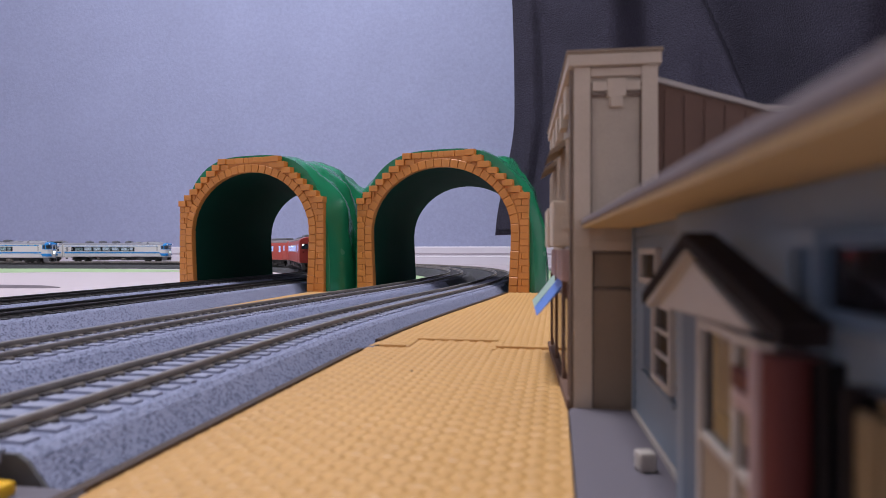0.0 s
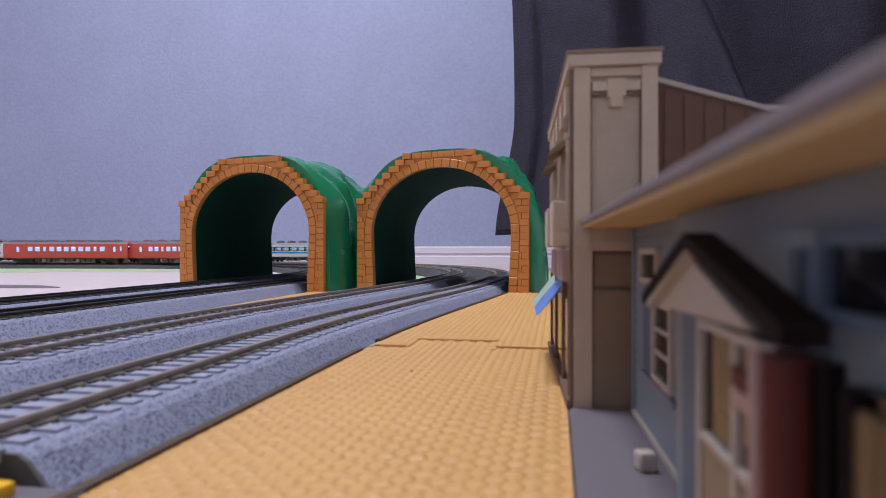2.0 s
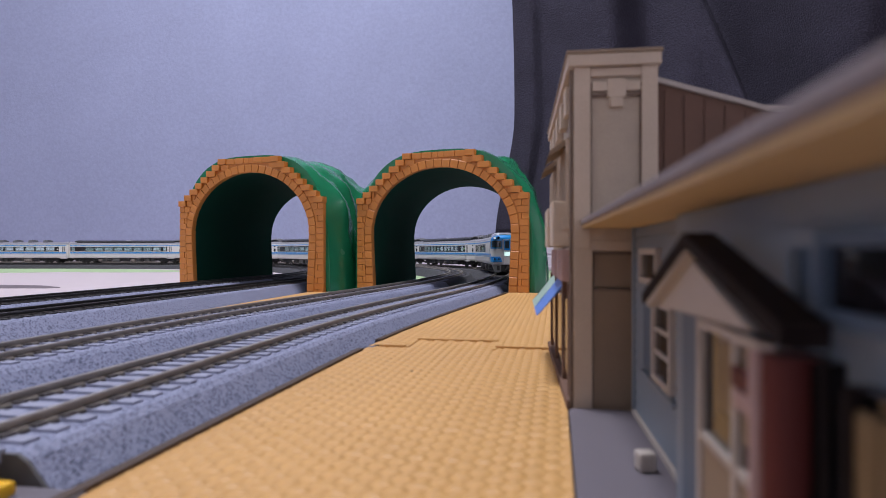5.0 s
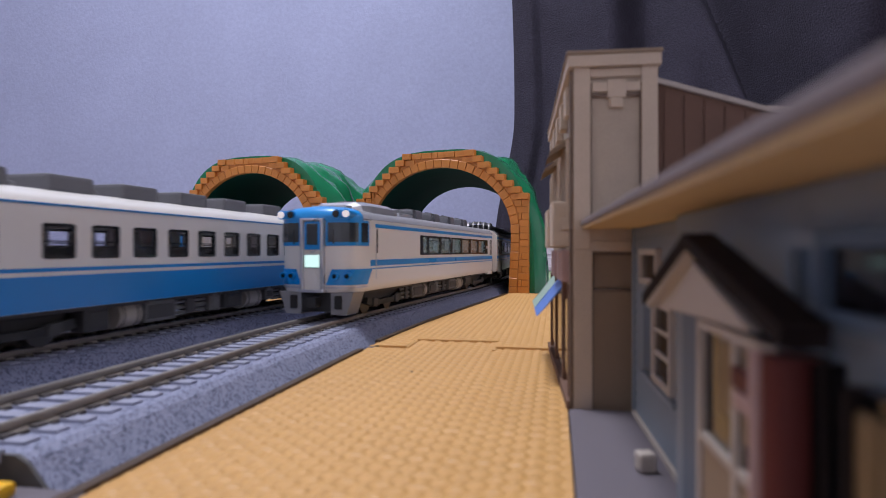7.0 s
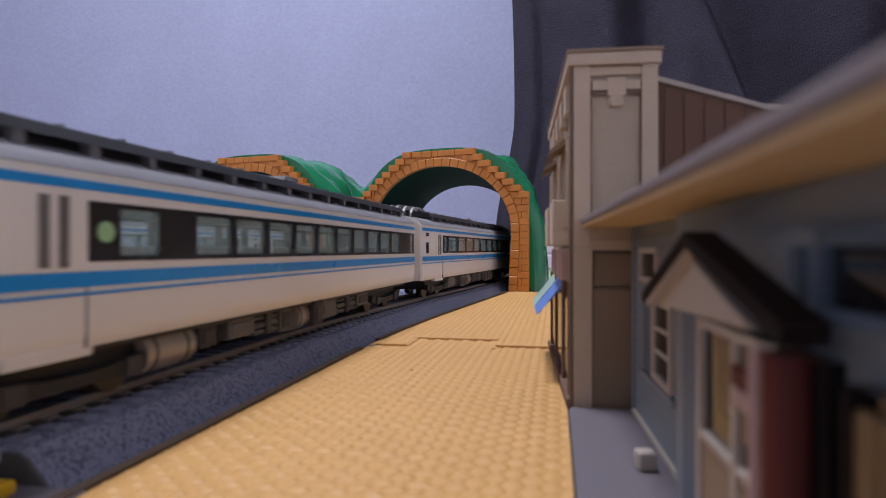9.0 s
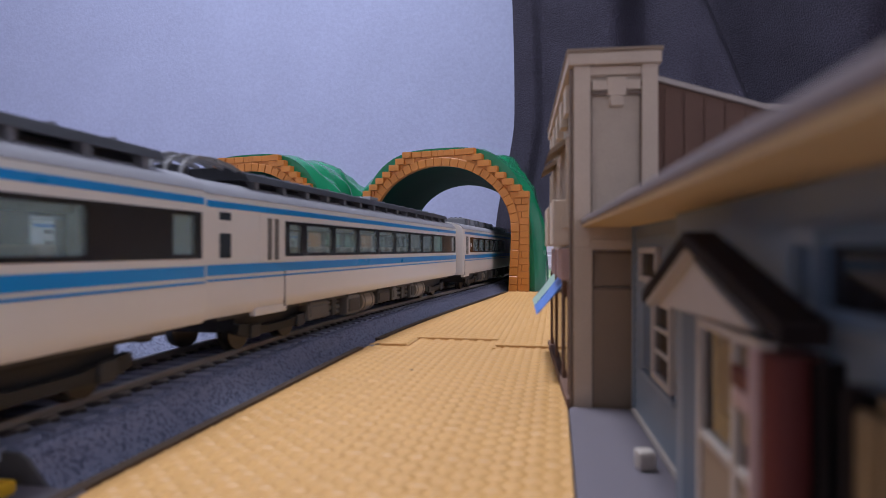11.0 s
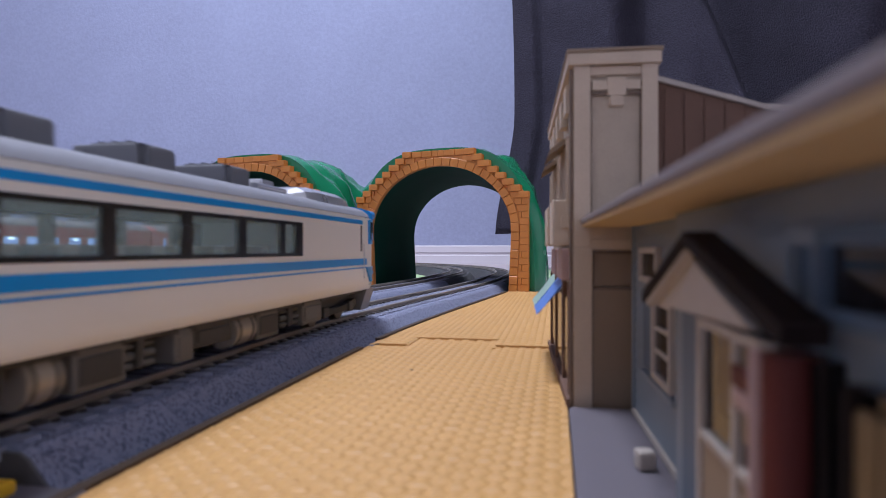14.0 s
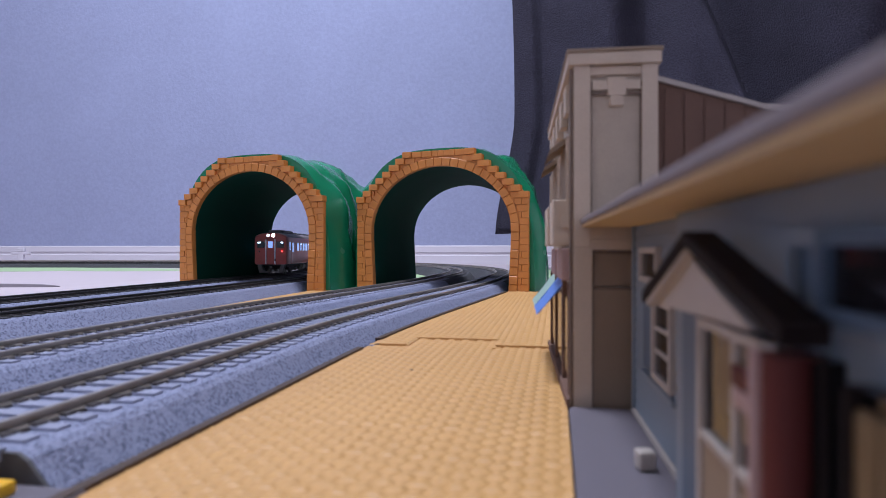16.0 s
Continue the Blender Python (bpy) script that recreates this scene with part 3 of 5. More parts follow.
    part("shell", bm, M_GREEN, t, "glossy dark green lumpy hill shell", smooth=True)
    return t


tunnel("tunnel_right", (0.0755, 0.497), (-0.0825, 0.530), (-0.002, 0.675), "green plastic toy tunnel with stepped orange brick portal over two tracks").name = "toy_tunnel"
tunnel("tunnel_left", (-0.1045, 0.503), (-0.2625, 0.528), (-0.184, 0.680), "green plastic toy tunnel with stepped orange brick portal over black tracks").name = "toy_tunnel"

# ---- hanging dark fleece ----


def pocket(d, v):
    """A deep fold with a crisp near lip on one side and a slow rise on the other."""
    return (0.13 + 0.22 * max(0, 0.25 - v)) * math.exp(-(d / (0.022 if d < 0 else 0.060)) ** 2)


bm = bmesh.new()
NU, NV = 460, 90
grid = []
for i in range(NU + 1):
    u = i / NU
    col = []
    for j in range(NV + 1):
        v = j / NV
        x = -0.030 + 1.35 * u + (0.034 * smooth_step(v / 0.16) + 0.007 * math.sin(9 * v)) * (1 - u)
        low = max(0, 0.42 - v)
        fold = (0.050 * math.sin(23 * u + 1.2 + 1.8 * v) + 0.026 * math.sin(41 * u - 3.0 * v + 0.4) + 0.05 * math.sin(6.5 * u + 2.6 * v) * v
                + 0.010 * math.sin(67 * u + 5 * v) + pocket(u - 0.262 - 0.42 * low, v)
                - 0.13 * math.exp(-((u - 0.42 - 0.55 * low) / 0.06) ** 2) + 0.018 * math.exp(-((u - 0.055 + 0.05 * v) / 0.012) ** 2))
        y = 1.27 - 0.35 * u + fold * (0.35 + 0.65 * min(1, 5 * u)) - 0.03 * math.exp(-((u - 0.03) / 0.02) ** 2)
        z = 0.068 + 1.6 * v - 0.03 * min(1.0, 4 * u) * (1 - v) + 0.012 * math.sin(14 * u) * (1 - v)
        col.append(bm.verts.new((x, y, z)))
    grid.append(col)
for i in range(NU):
    for j in range(NV):
        bm.faces.new((grid[i][j], grid[i + 1][j], grid[i + 1][j + 1], grid[i][j + 1]))
cloth = part("hanging_blanket", bm, M_CLOTH, smooth=True)
so = cloth.modifiers.new("thickness", "SOLIDIFY")
so.thickness = 0.006
tagged(cloth, "dark charcoal fleece blanket hanging in folds before the wall", "blanket")
rod = thing("hanging_rail", "plain white rail the blanket hangs from", "curtain rail")
part("bar", B(-0.05, 1.45, 0.85, 1.32, 1.66, 1.70), M_PAINT, rod)

# ---- village: two-storey tower building ----


def local_box(parent, name, material, *a, bevel=0.0002, label=""):
    return part(name, B(*a, bevel=bevel), material, parent, label)


# local x: across the end wall away from the track, y: along the street away from the camera, z: up
tower = thing("shop_building", "two-storey beige card shop building with brown lower panel", "building", "village buildings", m=pose(0.1008, 0.1345, 0.0, 0, 0, 3.4))
W, D, HT = 0.0178, 0.088, 0.0790
local_box(tower, "wall", M_CREAM, 0.0007, W, 0.0007, D, 0.0, HT - 0.003)
for x0, x1 in ((0.0, 0.0036), (W - 0.0034, W)):
    local_box(tower, "pilaster", M_CREAMTRIM, x0, x1, -0.0006, 0.0012, 0.036, HT - 0.0034)
local_box(tower, "pilaster", M_CREAMTRIM, 0.0, 0.0040, -0.0006, 0.0012, 0.0, 0.036)
local_box(tower, "corner_strip", M_BROWNPANEL, -0.0006, 0.0002, 0.0, 0.0014, 0.0, HT - 0.004)
local_box(tower, "cornice", M_CREAMTRIM, -0.0013, W + 0.0006, -0.0014, D + 0.001, HT - 0.0034, HT - 0.0008)
local_box(tower, "cornice_cap", M_BROWNPANEL, -0.0016, W + 0.0009, -0.0017, D + 0.0012, HT - 0.0008, HT)
local_box(tower, "frieze", M_CREAMTRIM, 0.0036, W - 0.0034, -0.0002, 0.0010, HT - 0.0055, HT - 0.0036)
for x0, x1, z0, z1 in ((0.0040, 0.0072, 0.0703, 0.0723), (0.0112, 0.0142, 0.0703, 0.0723), (0.0072, 0.0112, 0.0690, 0.0730), (0.0078, 0.0106, 0.0668, 0.0690)):
    local_box(tower, "ornament", M_CREAMTRIM, x0, x1, -0.0003, 0.0010, z0, z1, bevel=0.0001)
for x0, x1 in ((0.00355, 0.0039), (W - 0.0037, W - 0.00335)):
    local_box(tower, "joint", M_LINE, x0, x1, -0.0001, 0.0010, 0.0405, 0.0722, bevel=0.00005)
local_box(tower, "joint", M_LINE, 0.0036, 0.0072, -0.0001, 0.0010, 0.0692, 0.0698, bevel=0.00005)
local_box(tower, "joint", M_LINE, 0.0112, W - 0.0034, -0.0001, 0.0010, 0.0692, 0.0698, bevel=0.00005)
local_box(tower, "joint", M_LINE, 0.0040, W, -0.0004, 0.0010, 0.0347, 0.0353, bevel=0.00005)
local_box(tower, "joint", M_LINE, 0.0040, W, -0.0002, 0.0010, 0.0268, 0.0274, bevel=0.00005)
local_box(tower, "joint", M_LINE, 0.0038, 0.0042, -0.0003, 0.0010, 0.0, 0.0350, bevel=0.00005)
local_box(tower, "joint", M_LINE, -0.0008, -0.0004, -0.0003, 0.0016, 0.0, HT - 0.004, bevel=0.00005)
local_box(tower, "string_course", M_CREAMTRIM, 0.0036, W, -0.0007, 0.0012, 0.0355, 0.0378)
local_box(tower, "lintel", M_CREAMTRIM, 0.0036, W, -0.0002, 0.0010, 0.0378, 0.0405, bevel=0.0001)
local_box(tower, "lower_panel", M_BROWNPANEL, 0.0040, W, -0.0001, 0.0010, 0.0, 0.0270, label="brown painted lower panel")
local_box(tower, "lower_panel", M_BROWNPANEL, 0.0040, W, 0.0003, 0.0010, 0.0275, 0.0350, label="brown painted upper panel")
# street side, facing the track
for k, y in enumerate((0.010, 0.026, 0.042, 0.058, 0.074)):
    win = part("window", B(-0.0002, 0.0012, y - 0.004, y + 0.004, 0.044, 0.060, bevel=0.0001), M_DARKGLASS, tower)
    for y0, y1 in ((y - 0.0048, y - 0.0036), (y + 0.0036, y + 0.0048)):
        part("frame", B(-0.0012, 0.0004, y0, y1, 0.042, 0.061, bevel=0.0001), M_CREAMTRIM, win)
    part("sill", B(-0.0022, 0.0004, y - 0.005, y + 0.005, 0.0405, 0.0432, bevel=0.0001), M_CREAMTRIM, win)
    part("bracket", B(-0.0012, 0.0006, y - 0.003, y + 0.003, 0.067, 0.0735, bevel=0.0002), M_CREAMTRIM, tower)
for y in (0.016, 0.046):
    part("hood", prism(bmesh.new(), [(-0.0052, 0.0575), (-0.0046, 0.0590), (0.0004, 0.0625), (0.0004, 0.0610)], "y", y - 0.008, y + 0.008), M_BROWNPANEL, tower, "dark weathered window hood")
for y in (0.014, 0.040):
    part("window_box", B(-0.0042, 0.0006, y - 0.008, y + 0.006, 0.0365, 0.0470, bevel=0.0004), M_CREAMTRIM, tower, "cream projecting window box")
    part("signboard", B(-0.0022, 0.0006, y - 0.009, y + 0.009, 0.0285, 0.0358, bevel=0.0003), M_PINK, tower, "faded pink signboard")
aw = part("awning", prism(bmesh.new(), [(-0.0072, 0.0182), (-0.0064, 0.0188), (0.0, 0.0272), (0.0, 0.0262)], "y", 0.028, 0.052), M_AWNBLUE, tower, "bright blue sloping awning")
part("awning", prism(bmesh.new(), [(-0.0072, 0.0182), (-0.0064, 0.0188), (0.0, 0.0272), (0.0, 0.0262)], "y", 0.0525, 0.078), M_AWNGREEN, tower, "pale green sloping awning")
for y in (0.006, 0.024, 0.054, 0.080):
    part("post", B(-0.0008, 0.0004, y - 0.0012, y + 0.0012, 0.0, 0.028, bevel=0.0001), M_BROWNWALL, tower)
for y in (0.015, 0.039, 0.067):
    part("shop_window", B(-0.0004, 0.0004, y - 0.007, y + 0.007, 0.006, 0.024), M_DARKGLASS, tower)
part("plinth", B(-0.0014, 0.0006, 0.001, D, 0.0, 0.0026, bevel=0.0003), M_BROWNWALL, tower)
annex = thing("brown_annex", "reddish-brown boarded side wall with pale sloping coping behind the shop", "building", "village buildings", m=pose(0.1186, 0.1375, 0.0, 0, 0, 3.4))
part("wall", prism(bmesh.new(), [(0.0002, 0), (0.07, 0), (0.07, 0.0640), (0.022, 0.0655), (0.0002, 0.0722)], "y", 0.0, 0.080), M_BROWNWALL, annex)
for k in range(16):
    x = 0.0016 + k * 0.0042
    zt = 0.0718 - (x / 0.022) * 0.0064 if x < 0.022 else 0.0650
    part("board", B(x, x + 0.0036, -0.0003, 0.0005, 0.0, zt - 0.0008, bevel=0.0001), M_BROWNWALL, annex)
part("coping", prism(bmesh.new(), [(0.0, 0.0723), (0.022, 0.0656), (0.07, 0.0641), (0.07, 0.0650), (0.022, 0.0666), (0.0, 0.0734)], "y", -0.0008, 0.081), M_WHITETRIM, annex)

# ---- village: pavement and blue shop ----
structure("pavement", prism(bmesh.new(), [(0.0998, -0.06), (0.26, -0.06), (0.26, 0.1335), (0.1010, 0.1335), (0.0998, 0.1320)], "z", FLOOR_Z, 0.0014), M_PAVE, "smooth grey plastic pavement slab before the blue shop", "pavement")
structure("ground_slab", B(0.1125, 0.26, 0.1345, 0.26, FLOOR_Z, -0.0003), M_PAVE, "grey slab under the village buildings", "pavement")
# local frame at the far lower wall corner: x to the right, -y towards the camera
shop = thing("blue_shop", "pale blue clapboard shop with gabled porch and flat overhanging roof", "building", "village buildings", m=pose(0.1136, 0.1315, 0.0014, 0, 0, 2.5))
LEN = 0.165
part("wall", B(0.0, 0.07, -LEN, 0.0, 0.0, 0.0390), M_BLUEWALL, shop)
for k in range(18):
    z = 0.0012 + k * 0.0021
    part("siding_board", prism(bmesh.new(), [(0.0, z), (-0.00045, z), (-0.0001, z + 0.0020), (0.0, z + 0.0020)], "y", -0.046, -0.0006), M_BLUEWALL, shop)
part("wall", B(-0.0030, 0.0, -LEN, -0.0475, 0.0, 0.0389), M_BLUEWALL, shop)
part("corner_board", B(-0.0009, 0.0012, -0.0012, 0.0004, 0.0, 0.0392, bevel=0.0001), M_BLUEWALL, shop)
part("base_board", B(-0.0010, 0.0, -0.046, -0.0002, 0.0, 0.0011, bevel=0.0002), M_WHITETRIM, shop, "white base board")
roof = part("roof", B(-0.0112, 0.08, -LEN, 0.0045, 0.0396, 0.0409, bevel=0.0004), M_FASCIA, shop, "flat roof slab with greyish edge")
part("soffit", B(-0.0108, 0.004, -LEN + 0.001, 0.0040, 0.0390, 0.0396), M_SOFFIT, roof, "ochre wooden soffit")


def sash(y0, y1, z0, z1, x=-0.0006, bars=2, inner=None, trim=M_WHITETRIM):
    w = part("window", B(x, x + 0.001, y0, y1, z0, z1), inner or M_DARKGLASS, shop)
    t = 0.0011
    for a in ((y0 - t, y0, z0 - t, z1 + t), (y1, y1 + t, z0 - t, z1 + t), (y0, y1, z1, z1 + t), (y0, y1, z0 - t, z0)):
        part("frame", B(x - 0.0007, x + 0.0008, *a, bevel=0.0001), trim, w)
    for k in range(bars):
        z = z0 + (z1 - z0) * (k + 1) / (bars + 1)
        part("glazing_bar", B(x - 0.0004, x + 0.0004, y0, y1, z - 0.0003, z + 0.0003), M_WHITETRIM, w)
    return w


sash(-0.0345, -0.0228, 0.0130, 0.0248)
part("shutter", B(-0.0008, 0.0002, -0.0212, -0.0120, 0.0120, 0.0258, bevel=0.0002), M_BLUETRIM, shop, "darker blue shutter")
part("window_ledge", B(-0.0013, 0.0002, -0.0370, -0.0110, 0.0104, 0.0114, bevel=0.0002), M_BLUEWALL, shop)
sash(-0.0245, -0.0110, 0.0292, 0.0335, bars=0)
sash(-0.0888, -0.0855, 0.0306, 0.0344, x=-0.0036, bars=0, inner=M_BLUETRIM, trim=M_BLUEWALL)
sash(-0.1035, -0.0902, 0.0306, 0.0344, x=-0.0036, bars=0, trim=M_BLUETRIM)
part("post", B(-0.0050, 0.0010, -0.0665, -0.0585, 0.0, 0.0275, bevel=0.0003), M_BLUETRIM, shop, "blue corner post")
# porch bay standing out from the wall
bay = part("bay", B(-0.0050, 0.0, -0.0905, -0.0668, 0.0, 0.0272), M_DARKGLASS, shop, "dark glazed bay with white frames")
for y in (-0.0676, -0.0780, -0.0832):
    part("mullion", B(-0.0057, -0.0046, y - 0.0005, y + 0.0005, 0.0, 0.0274, bevel=0.0001), M_WHITETRIM, bay)
for z in (0.0160, 0.0270):
    part("rail", B(-0.0056, -0.0046, -0.0868, -0.0672, z - 0.0004, z + 0.0004, bevel=0.0001), M_WHITETRIM, bay)
part("kick_panel", B(-0.0053, -0.0046, -0.0872, -0.0672, 0.0004, 0.0154), M_BROWNPANEL, bay, "brown kick panel")
part("display", B(-0.0053, -0.0046, -0.0772, -0.0722, 0.0195, 0.0264, bevel=0.0004), M_GOLD, bay, "ochre goods in the window")
part("display", B(-0.0053, -0.0046, -0.0825, -0.0788, 0.0185, 0.0264, bevel=0.0004), M_GOLD, bay, "ochre goods in the window")
part("banner", B(-0.0062, -0.0056, -0.0846, -0.0790, 0.0232, 0.0250, bevel=0.0003), M_RED, shop, "small dull red hanging sign")
part("banner_edge", B(-0.0062, -0.0056, -0.0842, -0.0794, 0.0216, 0.0231, bevel=0.0003), M_PINK, shop, "faded pink lower edge of the sign")
part("column", cyl(bmesh.new(), (-0.0056, -0.0888, 0.0138), 0.0017, 0.0272, "z", 18), M_RED, shop, "dull red porch column")
part("column", cyl(bmesh.new(), (-0.0070, -0.0872, 0.0138), 0.0006, 0.0272, "z", 12), M_PINK, shop, "faded pink porch post")
part("pediment", prism(bmesh.new(), [(-0.0475, 0.0272), (-0.0660, 0.0336), (-0.0840, 0.0282)], "x", -0.0062, -0.0044), M_WHITETRIM, shop, "white triangular pediment")
part("bargeboard", prism(bmesh.new(), [(-0.0512, 0.0270), (-0.0702, 0.0342), (-0.0706, 0.0351), (-0.0499, 0.0278)], "x", -0.0074, -0.0060), M_WHITETRIM, shop)
part("porch_roof", prism(bmesh.new(), [(-0.0496, 0.0274), (-0.0706, 0.0346), (-0.0930, 0.0284), (-0.0930, 0.0298), (-0.0706, 0.0359), (-0.0496, 0.0287)], "x", -0.0078, -0.0050), M_DARKROOF, shop, "black-brown shingled porch roof")
# darker shop front close by
part("shopfront", B(-0.0044, 0.0004, -0.1500, -0.0935, 0.0, 0.0266), M_DARKGLASS, shop, "black shop window")
for y in (-0.0955, -0.0988, -0.1030):
    part("display", B(-0.0049, -0.0042, y - 0.0016, y + 0.0014, 0.0170, 0.0256, bevel=0.0004), M_GOLD, shop, "ochre goods behind glass")
for y in (-0.0948, -0.1005, -0.1060):
    part("mullion", B(-0.0052, -0.0042, y - 0.0004, y + 0.0004, 0.0, 0.0266), M_DARKROOF, shop)
part("downpipe", cyl(bmesh.new(), (-0.0052, -0.0925, 0.014), 0.00025, 0.028, "z", 12), M_DARKROOF, shop)
cube = thing("white_block", "small worn white plastic block on the pavement", "block", m=pose(0.1106, 0.0975, 0.0014, 0, 0, 14))
part("body", B(-0.0014, 0.0014, -0.0014, 0.0014, 0, 0.0031, bevel=0.0006), M_WHITETRIM, cube)

# ---- near end of the front track: crossing ramp ----
ramp = thing("crossing_ramp", "dark grey plastic ramp piece with yellow bar at the track's foot", "track accessory")
part("apron", B(0.0127, 0.0298, 0.030, 0.0764, FLOOR_Z, 0.0006, bevel=0.0003), M_PAVE, ramp)
part("yellow_bar", B(0.0140, 0.0208, 0.0705, 0.0738, 0.0004, 0.0026, bevel=0.0008), M_YELLOW, ramp, "bright yellow bar")

fork = thing("white_signal_toy", "small white plastic piece standing by the far track", "toy part", m=pose(-1.40, 1.46, FLOOR_Z))
part("stem", B(-0.010, 0.010, -0.004, 0.004, 0, 0.030, bevel=0.002), M_PAINT, fork)
part("arm", B(-0.030, 0.030, -0.004, 0.004, 0.028, 0.036, bevel=0.002), M_PAINT, fork)
part("knob", B(-0.010, 0.012, -0.005, 0.005, 0.036, 0.048, bevel=0.003), M_PAINT, fork)

# ---- rolling stock, built about the middle of the car, rail top at z = 0, front towards +x ----
HALF = 0.1305
SIDE = [(0.0172, 0.0111), (0.0179, 0.0124), (0.0181, 0.0142), (0.0181, 0.0396), (0.0178, 0.0412), (0.0170, 0.0427), (0.0150, 0.0442), (0.0118, 0.0454), (0.0070, 0.0463), (0.0, 0.0466)]


def ring(x, k=1.0, dz=0.0, low=0.0113):
    half = [(y * k, max(low, z) - (dz if z > 0.03 else 0)) for y, z in SIDE]
    full = half + [(-y, z) for y, z in reversed(half[:-1])]
    return [(x, y, z) for y, z in full]


def roof_ring(x, k=1.0, lift=0.0002):
    half = [(y * k + lift * (y > 0.01), z + lift) for y, z in SIDE[4:]]
    full = half + [(-y, z) for y, z in reversed(half[:-1])]
    return [(x, y, z) for y, z in full]


def slice_ring(x, z0, z1):
    """The body's outline between two heights, as a closed ring."""
    ys, zs = [p[0] for p in SIDE], [p[1] for p in SIDE]
    half = [(float(np.interp(z0, zs, ys)), z0)] + [(y, z) for y, z in SIDE if z0 + 1e-5 < z < z1 - 1e-5]
    if z1 < 0.0466:
        half.append((float(np.interp(z1, zs, ys)), z1))
        full = half + [(-y, z) for y, z in reversed(half)]
    else:
        half.append(SIDE[-1])
        full = half + [(-y, z) for y, z in reversed(half[:-1])]
    return [(x, y, z) for y, z in full]


def channel_ring(x, z1):
    """The roof as a thin arch standing on the lintels."""
    outer = slice_ring(x, z1, 0.0466)
    inner = [(x, y * 0.93, max(z1, z - 0.0011)) for _, y, z in outer]
    return outer + inner[::-1]


def hollow_body(car, body, x0, x1, z0, z1, front):
    """Body open between x0 and x1 from sill to lintel: tub, upper part and two solid ends in one moulding."""
    bm = bmesh.new()
    loft(bm, [slice_ring(-HALF, 0.0111, z0), slice_ring(front, 0.0111, z0)])
    loft(bm, [channel_ring(-HALF, z1), channel_ring(front, z1)])
    loft(bm, [slice_ring(-HALF, z0, z1), slice_ring(x0, z0, z1)])
    loft(bm, [slice_ring(x1, z0, z1), slice_ring(front, z0, z1)])
    return part("body", bm, body, car, smooth=True)


def bogie(car, x):
    b = part("bogie", B(x - 0.019, x + 0.019, -0.0125, 0.0125, 0.0050, 0.0095, bevel=0.0006), M_BLACK, car)
    for s in (1, -1):
        part("side_frame", prism(bmesh.new(), [(x - 0.021, 0.0052), (x - 0.016, 0.0038), (x + 0.016, 0.0038), (x + 0.021, 0.0052), (x + 0.020, 0.0078), (x + 0.006, 0.0060), (x - 0.006, 0.0060), (x - 0.020, 0.0078)], "y", s * 0.0128, s * 0.0148), M_BLACK, b)
        for dx in (-0.0131, 0.0131):
            part("wheel", cyl(cyl(bmesh.new(), (x + dx, s * 0.0090, 0.0054), 0.0054, 0.0022, "y", 20), (x + dx, s * 0.0074, 0.0054), 0.0060, 0.0007, "y", 20), M_WHEEL, b)
            part("axlebox", B(x + dx - 0.0022, x + dx + 0.0022, s * 0.0148 - 0.0008, s * 0.0148 + 0.0008, 0.0034, 0.0072, bevel=0.0004), M_UNDER, b)


def underfloor(car, seed):
    rnd = random.Random(seed)
    part("underframe", B(-0.120, 0.120, -0.0150, 0.0150, 0.0098, 0.0116), M_UNDER, car)
    part("centre_sill", B(-0.070, 0.070, -0.0050, 0.0050, 0.0052, 0.0100), M_BLACK, car)
    for s in (1, -1):
        x, k = -0.066, 0
        while x < 0.058:
            w = rnd.choice((0.007, 0.010, 0.013, 0.016))
            lo, out = rnd.uniform(0.0026, 0.0050), rnd.uniform(0.0140, 0.0162)
            kind = (k + seed) % 5
            if kind == 2:
                tank = part("tank", cyl(bmesh.new(), (x + w / 2, s * 0.0112, 0.0066), 0.0045, w, "x", 22), M_TANKTAN, car, "warm silver air tank", smooth=True)
                for e in (0.18, 0.82):
                    part("strap", cyl(bmesh.new(), (x + w * e, s * 0.0112, 0.0066), 0.00465, 0.0007, "x", 22), M_UNDER, tank)
            elif kind == 4:
                for dz, r in ((0.0046, 0.0007), (0.0066, 0.0009), (0.0086, 0.0006)):
                    part("pipe", cyl(bmesh.new(), (x + w / 2, s * 0.0130, dz), r, w + 0.003, "x", 10), M_UNDERLIGHT, car)
                part("valve", B(x + w * 0.3, x + w * 0.6, min(s * 0.0105, s * 0.0145), max(s * 0.0105, s * 0.0145), 0.0040, 0.0098, bevel=0.0004), M_UNDER, car)
            else:
                case = part("equipment_box", B(x, x + w, min(s * 0.0085, s * out), max(s * 0.0085, s * out), lo, 0.0104, bevel=0.0006), M_UNDERLIGHT if kind != 1 else M_UNDER, car)
                part("cover", B(x + 0.0012, x + w - 0.0012, min(s * (out - 0.0003), s * (out + 0.0004)), max(s * (out - 0.0003), s * (out + 0.0004)), lo + 0.0012, 0.0090, bevel=0.0003), M_UNDERLIGHT if kind == 0 else M_UNDER, case)
                for e in (0.0004, w - 0.0010):
                    part("hanger", B(x + e, x + e + 0.0007, min(s * (out - 0.002), s * (out + 0.0002)), max(s * (out - 0.002), s * (out + 0.0002)), 0.0095, 0.0116), M_UNDER, case)
            x += w + rnd.uniform(0.0015, 0.0050)
            k += 1


